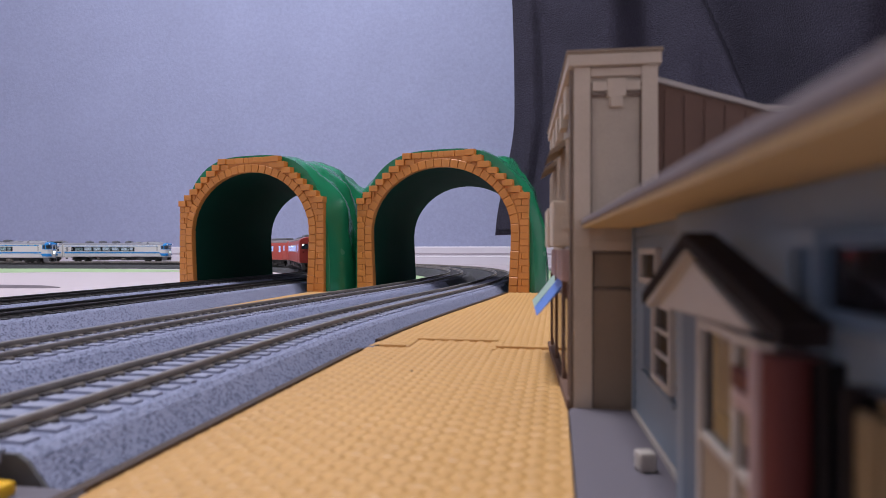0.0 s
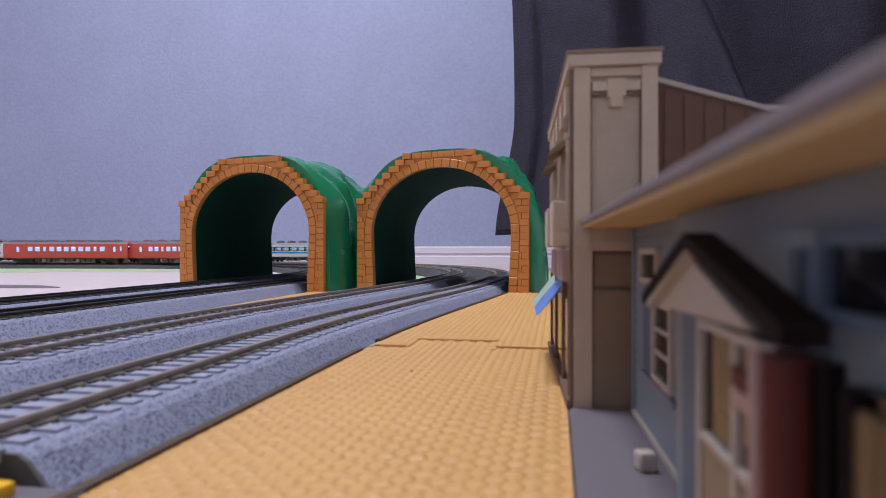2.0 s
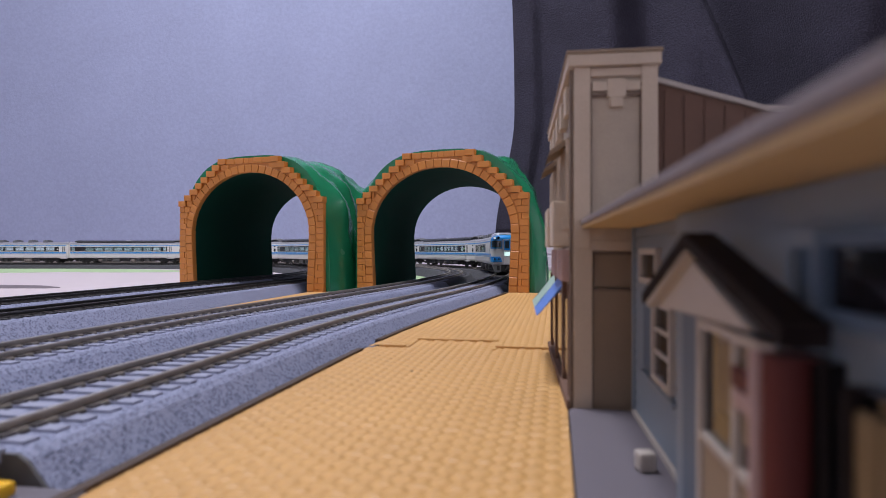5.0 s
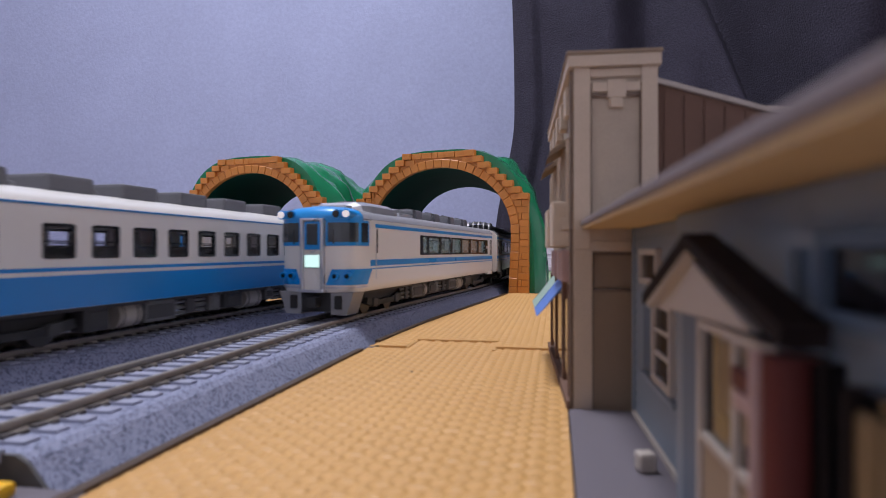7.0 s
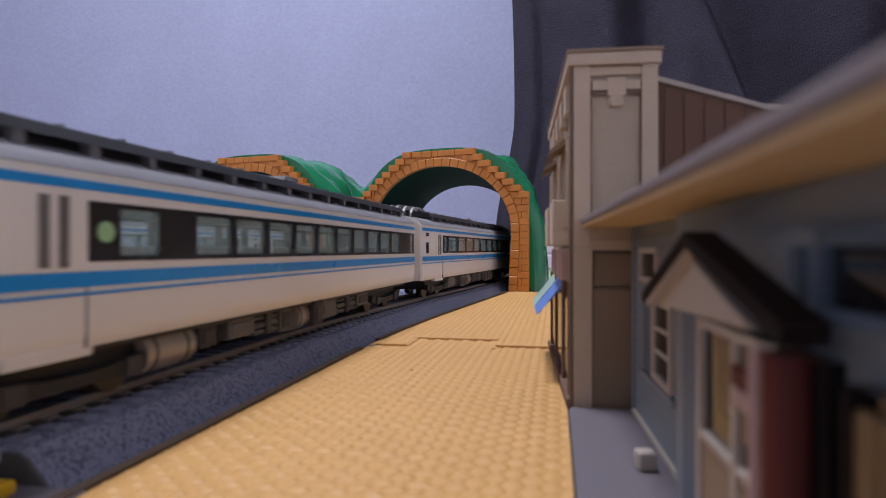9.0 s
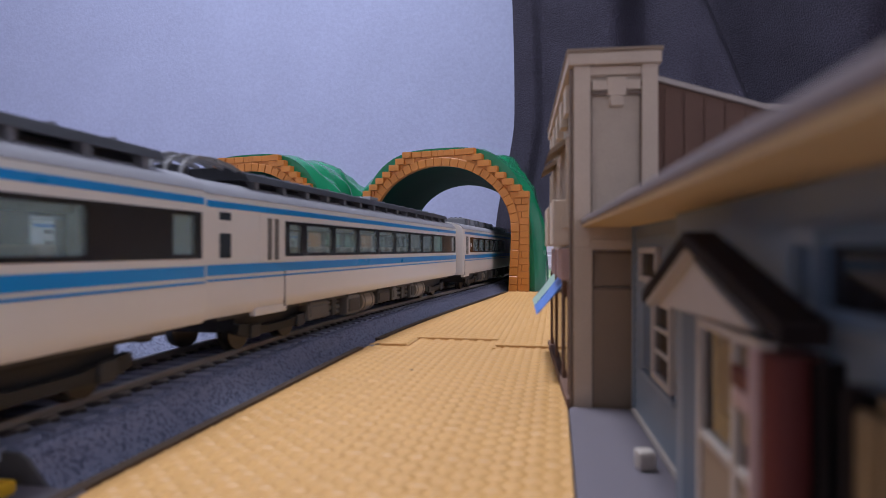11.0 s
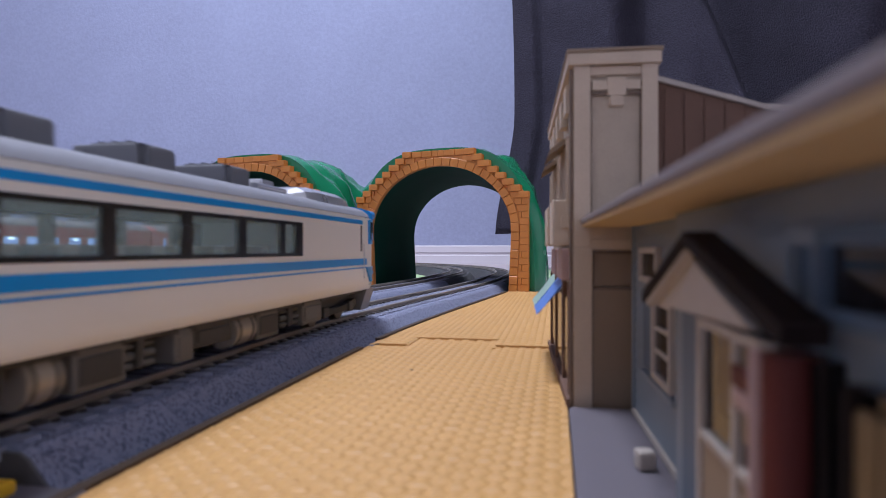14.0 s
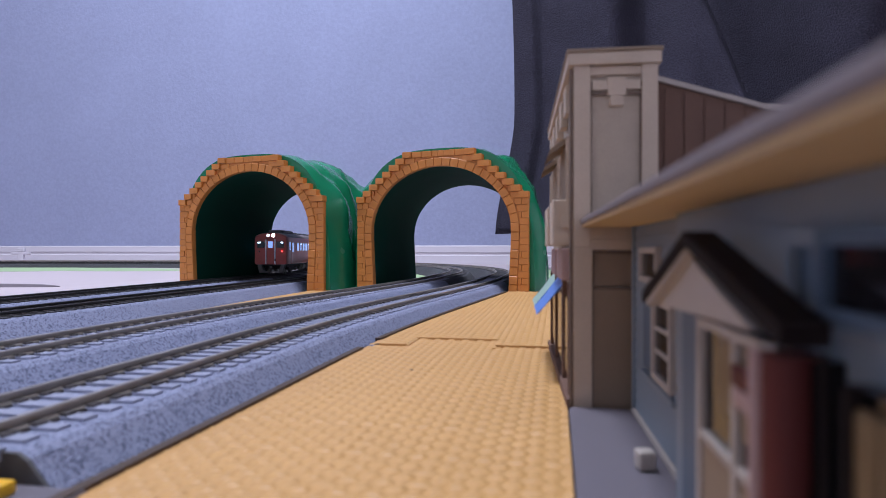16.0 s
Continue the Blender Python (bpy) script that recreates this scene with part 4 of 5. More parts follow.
def gangway(car, x, s, color):
    part("end_plate", loft(bmesh.new(), [ring(x, 0.985), ring(x + s * 0.0009, 0.97)]), color, car, smooth=False)
    part("gangway", B(min(x, x + s * 0.0022), max(x, x + s * 0.0022), -0.0056, 0.0056, 0.0108, 0.0385, bevel=0.0006), M_UNDER, car)
    part("coupler", B(min(x, x + s * 0.0035), max(x, x + s * 0.0035), -0.0018, 0.0018, 0.0060, 0.0098, bevel=0.0004), M_BLACK, car)
    for y in (-0.0125, 0.0125):
        for z in (0.016, 0.022, 0.028, 0.034, 0.039):
            part("rivet", B(min(x, x + s * 0.0018), max(x, x + s * 0.0018), y - 0.0005, y + 0.0005, z - 0.0005, z + 0.0005, bevel=0.0002), color, car)


def strip(car, name, material, x0, x1, z0, z1, proud=0.00025, label="", yb=0.0181):
    for s in (1, -1):
        part(name, B(x0, x1, min(s * (yb - 0.0004), s * (yb + proud)), max(s * (yb - 0.0004), s * (yb + proud)), z0, z1), material, car, label)


def side_windows(car, x0, x1, z0, z1, spans):
    """Black surround standing in the open side, with a pane in each opening, on both sides; seats between."""
    spans = sorted(spans)
    for s in (1, -1):
        lo, hi = (0.0168, 0.0183) if s > 0 else (-0.0183, -0.0168)
        edges = [x0] + [e for ab in spans for e in ab] + [x1]
        bd = part("window_band", B(x0, x1, lo, hi, z1 - 0.0009, z1), M_BAND, car, "black window surround")
        part("lower_band", B(x0, x1, lo, hi, z0, z0 + 0.0010), M_BAND, bd)
        for a, b in zip(edges[::2], edges[1::2]):
            part("mullion", B(a, b, lo, hi, z0 + 0.0010, z1 - 0.0009), M_BAND, bd)
        for a, b in spans:
            p = part("pane", B(a, b, min(s * 0.0174, s * 0.0180), max(s * 0.0174, s * 0.0180), z0 + 0.0010, z1 - 0.0009), M_GLASSTEAL, bd, "teal tinted pane")
            p.visible_shadow = False
    part("saloon_light", B(x0 + 0.004, x1 - 0.004, -0.0022, 0.0022, 0.0442, 0.0448), M_SALOONLAMP, car, "lit saloon lamp strip")
    part("saloon_floor", B(x0 + 0.0005, x1 - 0.0005, -0.0166, 0.0166, z0, z0 + 0.0006), M_SALOON, car)
    for a, b in spans:
        if b - a < 0.009:
            continue
        for x in ((a + 0.0045, b - 0.0030) if b - a > 0.015 else ((a + b) / 2,)):
            for s in (1, -1):
                part("seat_back", B(x - 0.0022, x + 0.0022, s * 0.0088 - 0.0058, s * 0.0088 + 0.0058, z0 + 0.0005, z0 + 0.0029, bevel=0.0005), M_SEAT, car)


# half of the cab's outline in plan, from the side round to the middle of the nose
NOSE = [(0.1130, 0.0181), (0.1195, 0.0180), (0.1235, 0.0175), (0.1264, 0.0164), (0.1284, 0.0146), (0.1297, 0.0120), (0.1305, 0.0088), (0.1310, 0.0048), (0.1312, 0.0)]
NOSE_RUN = [0.0]
for p, q in zip(NOSE[::-1], NOSE[-2::-1]):
    NOSE_RUN.append(NOSE_RUN[-1] + math.hypot(q[0] - p[0], q[1] - p[1]))


def nose_at(a, proud=0.0):
    """A point of the cab's outline at the length a from the middle, to either side."""
    s, a = (1 if a >= 0 else -1), abs(a)
    xs, ys = [p[0] for p in NOSE[::-1]], [p[1] for p in NOSE[::-1]]
    x, y = float(np.interp(a, NOSE_RUN, xs)), float(np.interp(a, NOSE_RUN, ys))
    x1, y1 = float(np.interp(a + 0.001, NOSE_RUN, xs)), float(np.interp(a + 0.001, NOSE_RUN, ys))
    x0, y0 = (float(np.interp(a - 0.001, NOSE_RUN, xs)), float(np.interp(a - 0.001, NOSE_RUN, ys))) if a > 0.001 else (x1, -y1)
    ln = math.hypot(x1 - x0, y1 - y0) or 1.0
    nx, ny = (y1 - y0) / ln, -(x1 - x0) / ln
    return x + nx * proud, s * (y + ny * proud)


def skin(z0, z1, a0, a1, b0=None, b1=None, proud=0.0003, deep=0.0006, cols=14):
    """A plate bent round the cab: its lower edge runs from a0 to a1, its upper edge from b0 to b1."""
    b0, b1 = a0 if b0 is None else b0, a1 if b1 is None else b1
    rings = []
    for i in range(cols + 1):
        f = i / cols
        lo, up = a0 + (a1 - a0) * f, b0 + (b1 - b0) * f
        p, q, r, t = nose_at(lo, proud), nose_at(up, proud), nose_at(up, -deep), nose_at(lo, -deep)
        rings.append([(*p, z0), (*q, z1), (*r, z1), (*t, z0)])
    return loft(bmesh.new(), rings)


def cab_181(car, mark):
    """Rounded express cab with brow, wrap-round windows, headmark door and corner panels, at the +x end."""

    def level(z, k, kx):
        half = [(0.1130 + (x - 0.1130) * kx, y * k, z) for x, y in NOSE]
        return half + [(x, -y, zz) for x, y, zz in half[-2::-1]]

    part("cab", loft(bmesh.new(), [level(0.0111, 0.96, 0.93), level(0.0124, 0.99, 0.985), level(0.0140, 1.0, 1.0), level(0.0410, 1.0, 1.0)]), M_IVORY, car, "ivory cab shell", smooth=True)
    def brow_level(z, k, kx):
        return [(max(0.1226, x), y, zz) for x, y, zz in level(z, k, kx)]

    part("brow", loft(bmesh.new(), [brow_level(0.0404, 1.012, 1.03), brow_level(0.0418, 1.012, 1.04), brow_level(0.0432, 0.985, 1.02), brow_level(0.0446, 0.90, 0.97), brow_level(0.0457, 0.74, 0.90), brow_level(0.0464, 0.50, 0.80), brow_level(0.0468, 0.2, 0.64)]), M_BLUE, car, "bright blue brow over the cab windows", smooth=True)
    part("cab_roof", loft(bmesh.new(), [roof_ring(0.1132), roof_ring(0.1190, 0.995), roof_ring(0.1230, 0.965, -0.0002)]), M_ROOFGREY, car, smooth=True)
    for s in (1, -1):
        # twin lamps in a round-ended housing on each end of the brow
        hx, hy = nose_at(s * 0.0128)
        hs = part("lamp_housing", cyl(cyl(B(hx - 0.004, hx + 0.0016, hy - 0.0022, hy + 0.0022, 0.0412, 0.0448, bevel=0.0006), (hx - 0.001, hy + 0.0022, 0.0430), 0.0019, 0.0062, "x", 20), (hx - 0.001, hy - 0.0022, 0.0430), 0.0019, 0.0062, "x", 20), M_BLUE, car, "blue twin lamp housing", smooth=True)
        part("headlight", cyl(bmesh.new(), (hx + 0.0023, hy + s * 0.0022, 0.0430), 0.0014, 0.0006, "x", 20), M_LAMPWARM, hs, "lit round headlight")
        part("lamp_glass", cyl(bmesh.new(), (hx + 0.0023, hy - s * 0.0022, 0.0430), 0.0014, 0.0006, "x", 20), M_BAND, hs, "unlit dark lamp")
        # windscreen round the corner, in a blue frame
        fr = part("windscreen_frame", skin(0.0302, 0.0405, s * 0.0056, s * 0.0272, proud=0.0005, cols=44), M_BLUE, car, "bright blue window frame", smooth=True)
        part("windscreen", skin(0.0317, 0.0396, s * 0.0066, s * 0.0190, proud=0.0008, cols=36), M_PANEDARK, fr, smooth=True)
        part("corner_window", skin(0.0317, 0.0396, s * 0.0208, s * 0.0256, proud=0.0008, cols=24), M_PANEDARK, fr, smooth=True)
        part("wiper", B(0.1306, 0.1313, s * 0.0090 - 0.0003, s * 0.0090 + 0.0003, 0.0310, 0.0368), M_BAND, fr)
        # corner panel, slanting towards the door, and round on the side
        pn = part("corner_panel", skin(0.0142, 0.0206, s * 0.0056, s * 0.0255, s * 0.0082, s * 0.0308, proud=0.0005, cols=44), M_BLUE, car, "blue corner panel with marker lamps", smooth=True)
        for a in (0.0098, 0.0146):
            mx, my = nose_at(s * a, 0.0008)
            lens = part("marker_lamp", cyl(bmesh.new(), (mx, my, 0.0178), 0.0015, 0.0024, "x", 18), M_BLUE, pn, smooth=True)
            part("lens", cyl(bmesh.new(), (mx + 0.0012, my, 0.0178), 0.0009, 0.0004, "x", 14), M_BAND, lens)
        part("lower_edge", skin(0.0128, 0.0134, s * 0.0052, s * 0.0262, proud=0.0003), M_SILVER, car)
        part("pilot", prism(bmesh.new(), [(s * 0.0068, 0.0020), (s * 0.0140, 0.0020), (s * 0.0170, 0.0112), (s * 0.0068, 0.0112)], "x", 0.1185, 0.1290), M_PILOT, car, "grey pilot plate")
        part("hose", B(0.1284, 0.1298, s * 0.0102 - 0.0016, s * 0.0102 + 0.0016, 0.0042, 0.0098, bevel=0.0005), M_BLACK, car)
        part("side_grille", B(0.1072, 0.1084, min(s * 0.0178, s * 0.0183), max(s * 0.0178, s * 0.0183), 0.0272, 0.0376), M_UNDER, car)
        part("handrail", cyl(bmesh.new(), (0.1100, s * 0.0187, 0.0230), 0.0002, 0.014, "z", 8), M_SILVER, car)
        part("roof_horn", cyl(bmesh.new(), (0.1150, s * 0.0075, 0.0470), 0.0008, 0.006, "x", 12), M_SILVER, car)
    dr = part("cab_door", B(0.1290, 0.1319, -0.0040, 0.0040, 0.0116, 0.0406, bevel=0.0004), M_IVORY, car)
    for s in (1, -1):
        part("pillar", B(0.1296, 0.1331, s * 0.0046 - 0.0007, s * 0.0046 + 0.0007, 0.0116, 0.0412, bevel=0.0004), M_SILVER, car, "silver door pillar")
    part("door_lintel", B(0.1296, 0.1331, -0.0053, 0.0053, 0.0402, 0.0414, bevel=0.0004), M_SILVER, car)
    part("door_sill", B(0.1290, 0.1334, -0.0056, 0.0056, 0.0112, 0.0124, bevel=0.0003), M_SILVER, car)
    part("door_window_frame", B(0.1316, 0.1323, -0.0036, 0.0036, 0.0286, 0.0401, bevel=0.0003), M_BLUE, dr)
    part("door_window", B(0.1319, 0.1326, -0.0025, 0.0025, 0.0305, 0.0392, bevel=0.0003), M_PANEDARK, dr)
    part("emblem", prism(bmesh.new(), [(-0.0024, 0.0288), (0, 0.0270), (0.0024, 0.0288), (0, 0.0278)], "x", 0.1318, 0.1325), M_SILVER, dr)
    part("headmark_frame", B(0.1316, 0.1324, -0.0037, 0.0037, 0.0210, 0.0268, bevel=0.0003), M_SILVER, dr)
    part("headmark", B(0.1318, 0.1327, -0.0033, 0.0033, 0.0214, 0.0264, bevel=0.0002), mark, dr, "glowing pale green headmark panel")
    part("door_badge", cyl(bmesh.new(), (0.1320, 0, 0.0172), 0.0026, 0.0008, "x", 24), M_IVORY, dr)
    part("coupler", B(0.1240, 0.1330, -0.0020, 0.0020, 0.0050, 0.0092, bevel=0.0005), M_BLACK, car)
    part("buffer_beam", B(0.1180, 0.1285, -0.0068, 0.0068, 0.0030, 0.0112), M_BLACK, car)


def roof_guard(car):
    """Arched exhaust guard: bent rails from the roof's end up and back, tied by cross bars."""
    curve = [(0.1292, 0.0462), (0.1284, 0.0494), (0.1262, 0.0515), (0.1225, 0.0527), (0.1160, 0.0530), (0.1080, 0.0522), (0.1040, 0.0510)]
    g = bmesh.new()
    for y in (-0.0110, -0.0066, -0.0022, 0.0022, 0.0066, 0.0110):
        drop = abs(y) * 0.16
        rings = [[(x, y - 0.00055, z - drop - 0.00055), (x, y + 0.00055, z - drop - 0.00055), (x, y + 0.00055, z - drop + 0.00055), (x, y - 0.00055, z - drop + 0.00055)] for x, z in curve]
        loft(g, rings)
    for x, z in (curve[2], curve[4]):
        rings = [[(x - 0.00055, y, z - abs(y) * 0.16 - 0.0006), (x + 0.00055, y, z - abs(y) * 0.16 - 0.0006), (x + 0.00055, y, z - abs(y) * 0.16 + 0.0002), (x - 0.00055, y, z - abs(y) * 0.16 + 0.0002)] for y in (-0.0125, -0.006, 0, 0.006, 0.0125)]
        loft(g, rings)
    part("exhaust_guard", g, M_PILOT, car, "grey exhaust guard rails")
    part("exhaust", cyl(bmesh.new(), (0.1180, 0, 0.0478), 0.0042, 0.0040, "z", 20), M_ROOFDARK, car, smooth=True)


def express_car(kind, seed, mark=None, label="", group=""):
    """kind: cab (cab at +x), first (narrow windows) or second (wide windows); the last two have long dark radiators."""
    car = thing("train_car", label, "train car", group)
    cab = kind == "cab"
    hi = 0.1131 if cab else HALF
    low = 0.0035 if cab else 0.001
    z0, z1 = 0.0259, 0.0364
    if cab:
        x0, x1 = -0.1100, 0.0505
        spans = [(0.0383, 0.0460)] + [(0.0158 - 0.0232 * k, 0.0158 - 0.0232 * k + 0.0197) for k in range(6)]
    elif kind == "first":
        x0, x1 = -0.1285, 0.0915
        spans = [(0.0730, 0.0840), (-0.1260, -0.1205)] + [(0.0470 - 0.0165 * k, 0.0470 - 0.0165 * k + 0.0140) for k in range(10)]
    else:
        x0, x1 = -0.1285, 0.0915
        spans = [(0.0815, 0.0890), (-0.1262, -0.1180)] + [(0.0588 - 0.0219 * k, 0.0588 - 0.0219 * k + 0.0192) for k in range(8)]
    hollow_body(car, M_IVORY, x0, x1, z0, z1, hi)
    side_windows(car, x0, x1, z0, z1, spans)
    part("roof", loft(bmesh.new(), [roof_ring(-HALF - 0.0002), roof_ring(hi)]), M_ROOFGREY, car, "grey roof", smooth=True)
    end = 0.1095 if cab else HALF - 0.001
    strip(car, "upper_stripe", M_BLUE, -HALF + low, end, 0.0382, 0.0398, label="blue stripe", yb=0.0180)
    strip(car, "waist_stripe", M_BLUE, -HALF + low, end + (0.0052 if cab else 0), 0.0216, 0.0242, label="blue stripe")
    strip(car, "pinstripe", M_BLUE, -HALF + low, end + 0.0052 if cab else end, 0.0202, 0.0207, label="thin blue line")
    if cab:
        doors = (-0.1205,)
        for s in (1, -1):
            part("window_mark", B(-0.1086, -0.1062, min(s * 0.0182, s * 0.0185), max(s * 0.0182, s * 0.0185), 0.0298, 0.0322, bevel=0.0001), M_IVORY, car, "small white square mark")
    else:
        doors = (0.0987,)
        for s in (1, -1):
            if kind == "first":
                part("round_sign", cyl(bmesh.new(), (0.0878, s * 0.0184, 0.0311), 0.0019, 0.0003, "y", 20), M_GREENSIGN, car, "round green window mark")
            part("end_window", B(0.1190, 0.1235, min(s * 0.0178, s * 0.0184), max(s * 0.0178, s * 0.0184), 0.0258, 0.0320, bevel=0.0002), M_PANEDARK, car, "small dark end window")
            part("end_grille", B(0.1190, 0.1235, min(s * 0.0178, s * 0.0184), max(s * 0.0178, s * 0.0184), 0.0352, 0.0372, bevel=0.0002), M_PANEDARK, car)
        roof_guard(car)
    for x in doors:
        for s in ((-1, 1)):
            d = part("door", B(x - 0.0068, x + 0.0068, min(s * 0.0176, s * 0.0183), max(s * 0.0176, s * 0.0183), 0.0243, 0.0381, bevel=0.0002), M_IVORY, car)
            for dx in ((-0.0019, 0.0019) if cab else (-0.0019, 0.0019)):
                part("door_window", B(x + dx - 0.0010, x + dx + 0.0010, min(s * 0.0180, s * 0.0186), max(s * 0.0180, s * 0.0186), 0.0250, 0.0368, bevel=0.0002), M_UNDERLIGHT, d)
            part("door_joint", B(x - 0.0070, x - 0.0067, min(s * 0.0176, s * 0.0183), max(s * 0.0176, s * 0.0183), 0.0112, 0.0216), M_UNITGREY, car)
            part("step_skirt", B(x - 0.0085, x + 0.0085, min(s * 0.0160, s * 0.0179), max(s * 0.0160, s * 0.0179), 0.0097, 0.0120, bevel=0.0003), M_IVORY, car)
    if cab:
        for x in (0.028, -0.006, -0.040, -0.074):
            rings = [[(x + sx * 0.0062 * k, sy * 0.0098 * k, z) for sx, sy in ((1, 1), (-1, 1), (-1, -1), (1, -1))] for z, k in ((0.0452, 1.0), (0.0500, 1.0), (0.0508, 0.95), (0.0511, 0.86))]
            bm = loft(bmesh.new(), rings)
            bmesh.ops.bevel(bm, geom=[e for e in bm.edges if abs(e.verts[0].co.z - e.verts[1].co.z) > 0.0005], offset=0.0016, segments=2, affect="EDGES")
            u = part("cooler", bm, M_UNITGREY, car, "grey roof cooling unit", smooth=True)
            part("cooler_lid", B(x - 0.0038, x + 0.0038, -0.0055, 0.0055, 0.0511, 0.0518, bevel=0.0003), M_UNITGREY, u)
            for dy in (-0.0035, 0.0, 0.0035):
                part("louvre", B(x - 0.0033, x + 0.0033, dy - 0.0006, dy + 0.0006, 0.0518, 0.0521), M_ROOFDARK, u)
        part("silencer", B(0.0470, 0.0560, -0.0060, 0.0060, 0.0458, 0.0502, bevel=0.0012), M_SILVER, car, "silver silencer box")
        for y in (-0.0085, 0.0085):
            part("roof_pipe", cyl(bmesh.new(), (0.0480, y, 0.0470), 0.0010, 0.020, "x", 12), M_SILVER, car)
        rd = []
        for x, k in ((0.0640, 0.55), (0.0680, 0.9), (0.0740, 1.0), (0.1020, 1.0), (0.1090, 0.9), (0.1125, 0.6)):
            rd.append([(x, y * k, 0.0452 + z * k) for y, z in ((0.0135, 0), (0.0124, 0.0030), (0.0090, 0.0048), (-0.0090, 0.0048), (-0.0124, 0.0030), (-0.0135, 0))])
        cowl = part("fan_cowl", loft(bmesh.new(), rd), M_SILVER, car, "silver domed fan cowl")
        for x in (0.081, 0.096):
            part("fan_ring", cyl(bmesh.new(), (x, 0, 0.0502), 0.0062, 0.0008, "z", 24), M_UNITGREY, cowl)
    else:
        rad = part("radiator", prism(bmesh.new(), [(-0.0152, 0.0468), (-0.0140, 0.0490), (-0.0070, 0.0508), (0.0070, 0.0508), (0.0140, 0.0490), (0.0152, 0.0468), (0.0120, 0.0472), (-0.0120, 0.0472)], "x", -0.120, 0.106), M_ROOFDARK, car, "long black roof radiator")
        part("radiator_base", B(-0.118, 0.104, -0.0108, 0.0108, 0.0450, 0.0474), M_ROOFDARK, rad)
        for k in range(15):
            x = -0.114 + k * 0.0154
            for s in (1, -1):
                part("bracket", prism(bmesh.new(), [(s * 0.0118, 0.0474), (s * 0.0148, 0.0472), (s * 0.0150, 0.0440), (s * 0.0130, 0.0446)], "x", x - 0.0010, x + 0.0010), M_UNITGREY, rad)
                part("radiator_rib", B(x - 0.0003, x + 0.0003, min(s * 0.0060, s * 0.0080), max(s * 0.0060, s * 0.0080), 0.0505, 0.0511), M_UNITGREY, rad)
        part("radiator_split", B(-0.0045, 0.0045, -0.0112, 0.0112, 0.0500, 0.0513, bevel=0.0002), M_SILVER, rad, "silver plate between the radiators")
    underfloor(car, seed)
    for x in (-0.090, 0.090):
        bogie(car, x)
    gangway(car, -HALF, -1, M_IVORY)
    if cab:
        cab_181(car, mark)
    else:
        gangway(car, HALF, 1, M_IVORY)
    return car


def local_car(seed, body, lower, roof_mat, pane, lit, label, group, vermilion):
    """Ordinary railcar with separate windows; the cab at +x has a centre door."""
    car = thing("railcar", label, "railcar", group)
    if lit:
        part("body", loft(bmesh.new(), [ring(-HALF), ring(0.1225)]), body, car, smooth=True)
    else:
        hollow_body(car, body, -0.0850, 0.0822, 0.0259, 0.0358, 0.1225)
    part("cab", loft(bmesh.new(), [ring(0.1225), ring(0.1285, 0.985, 0.0003), ring(0.1305, 0.95, 0.001)]), body, car, smooth=True)
    part("roof", loft(bmesh.new(), [roof_ring(-HALF - 0.0002), roof_ring(0.124), roof_ring(0.130, 0.94, -0.0008)]), roof_mat, car, smooth=True)
    if lower is not None:
        strip(car, "lower_panel", lower, -HALF, 0.1290, 0.0113, 0.0210, label="broad blue lower side")
        strip(car, "waist_stripe", lower, -HALF, 0.1290, 0.0222, 0.0233, label="blue stripe")
        strip(car, "eaves_stripe", lower, -HALF, 0.1150, 0.0409, 0.0415, label="thin blue stripe", yb=0.0180)
        part("front_panel", B(0.1290, 0.1308, -0.0172, 0.0172, 0.0113, 0.0210, bevel=0.0004), lower, car)
    xs = [-0.074 + 0.0152 * k for k in range(11)] if vermilion else [-0.0785 + 0.0172 * k for k in range(10)]
    for s in (1, -1):
        y = s * 0.0181
        if not lit:
            edges = [-0.0850] + [v for x in xs for v in (x - 0.0050, x + 0.0050)] + [0.0822]
            for a, b in zip(edges[::2], edges[1::2]):
                part("window_post", B(a, b, min(s * 0.0168, s * 0.0181), max(s * 0.0168, s * 0.0181), 0.0259, 0.0358), body, car)
            for x in xs:
                fr = bmesh.new()
                for a in ((x - 0.0055, x - 0.0044, 0.0262, 0.0355), (x + 0.0044, x + 0.0055, 0.0262, 0.0355), (x - 0.0050, x + 0.0050, 0.0258, 0.0267), (x - 0.0050, x + 0.0050, 0.0350, 0.0359), (x - 0.0046, x + 0.0046, 0.0306, 0.0310)):
                    box(fr, a[0], a[1], min(s * 0.0172, s * 0.0184), max(s * 0.0172, s * 0.0184), a[2], a[3])
                fr = part("window_frame", fr, M_BAND, car, "black window frame")
                p = part("pane", B(x - 0.0045, x + 0.0045, min(s * 0.0175, s * 0.0178), max(s * 0.0175, s * 0.0178), 0.0266, 0.0351), M_GLASSCLEAR, fr)
                p.visible_shadow = False
                part("seat_back", B(x - 0.0085, x - 0.0040, s * 0.0090 - 0.0062, s * 0.0090 + 0.0062, 0.0259, 0.0298, bevel=0.0006), M_BAND, car, "dark seat back")
                part("seat_back", B(x + 0.0012, x + 0.0042, s * 0.0090 - 0.0062, s * 0.0090 + 0.0062, 0.0259, 0.0290, bevel=0.0006), M_BAND, car, "dark seat back")
        for k, x in enumerate(xs if lit else ()):
            hw = (0.0022 if k in (2, 9) else 0.0044) if vermilion else 0.0050
            fr = part("window_frame", B(x - hw - 0.0009, x + hw + 0.0009, min(y - s * 0.0004, y + s * 0.0003), max(y - s * 0.0004, y + s * 0.0003), 0.0259, 0.0358, bevel=0.0001), M_SILVER if vermilion else M_BAND, car)
            p = part("pane", B(x - hw, x + hw, min(y + s * 0.0001, y + s * 0.0005), max(y + s * 0.0001, y + s * 0.0005), 0.0267, 0.0350), pane, fr)
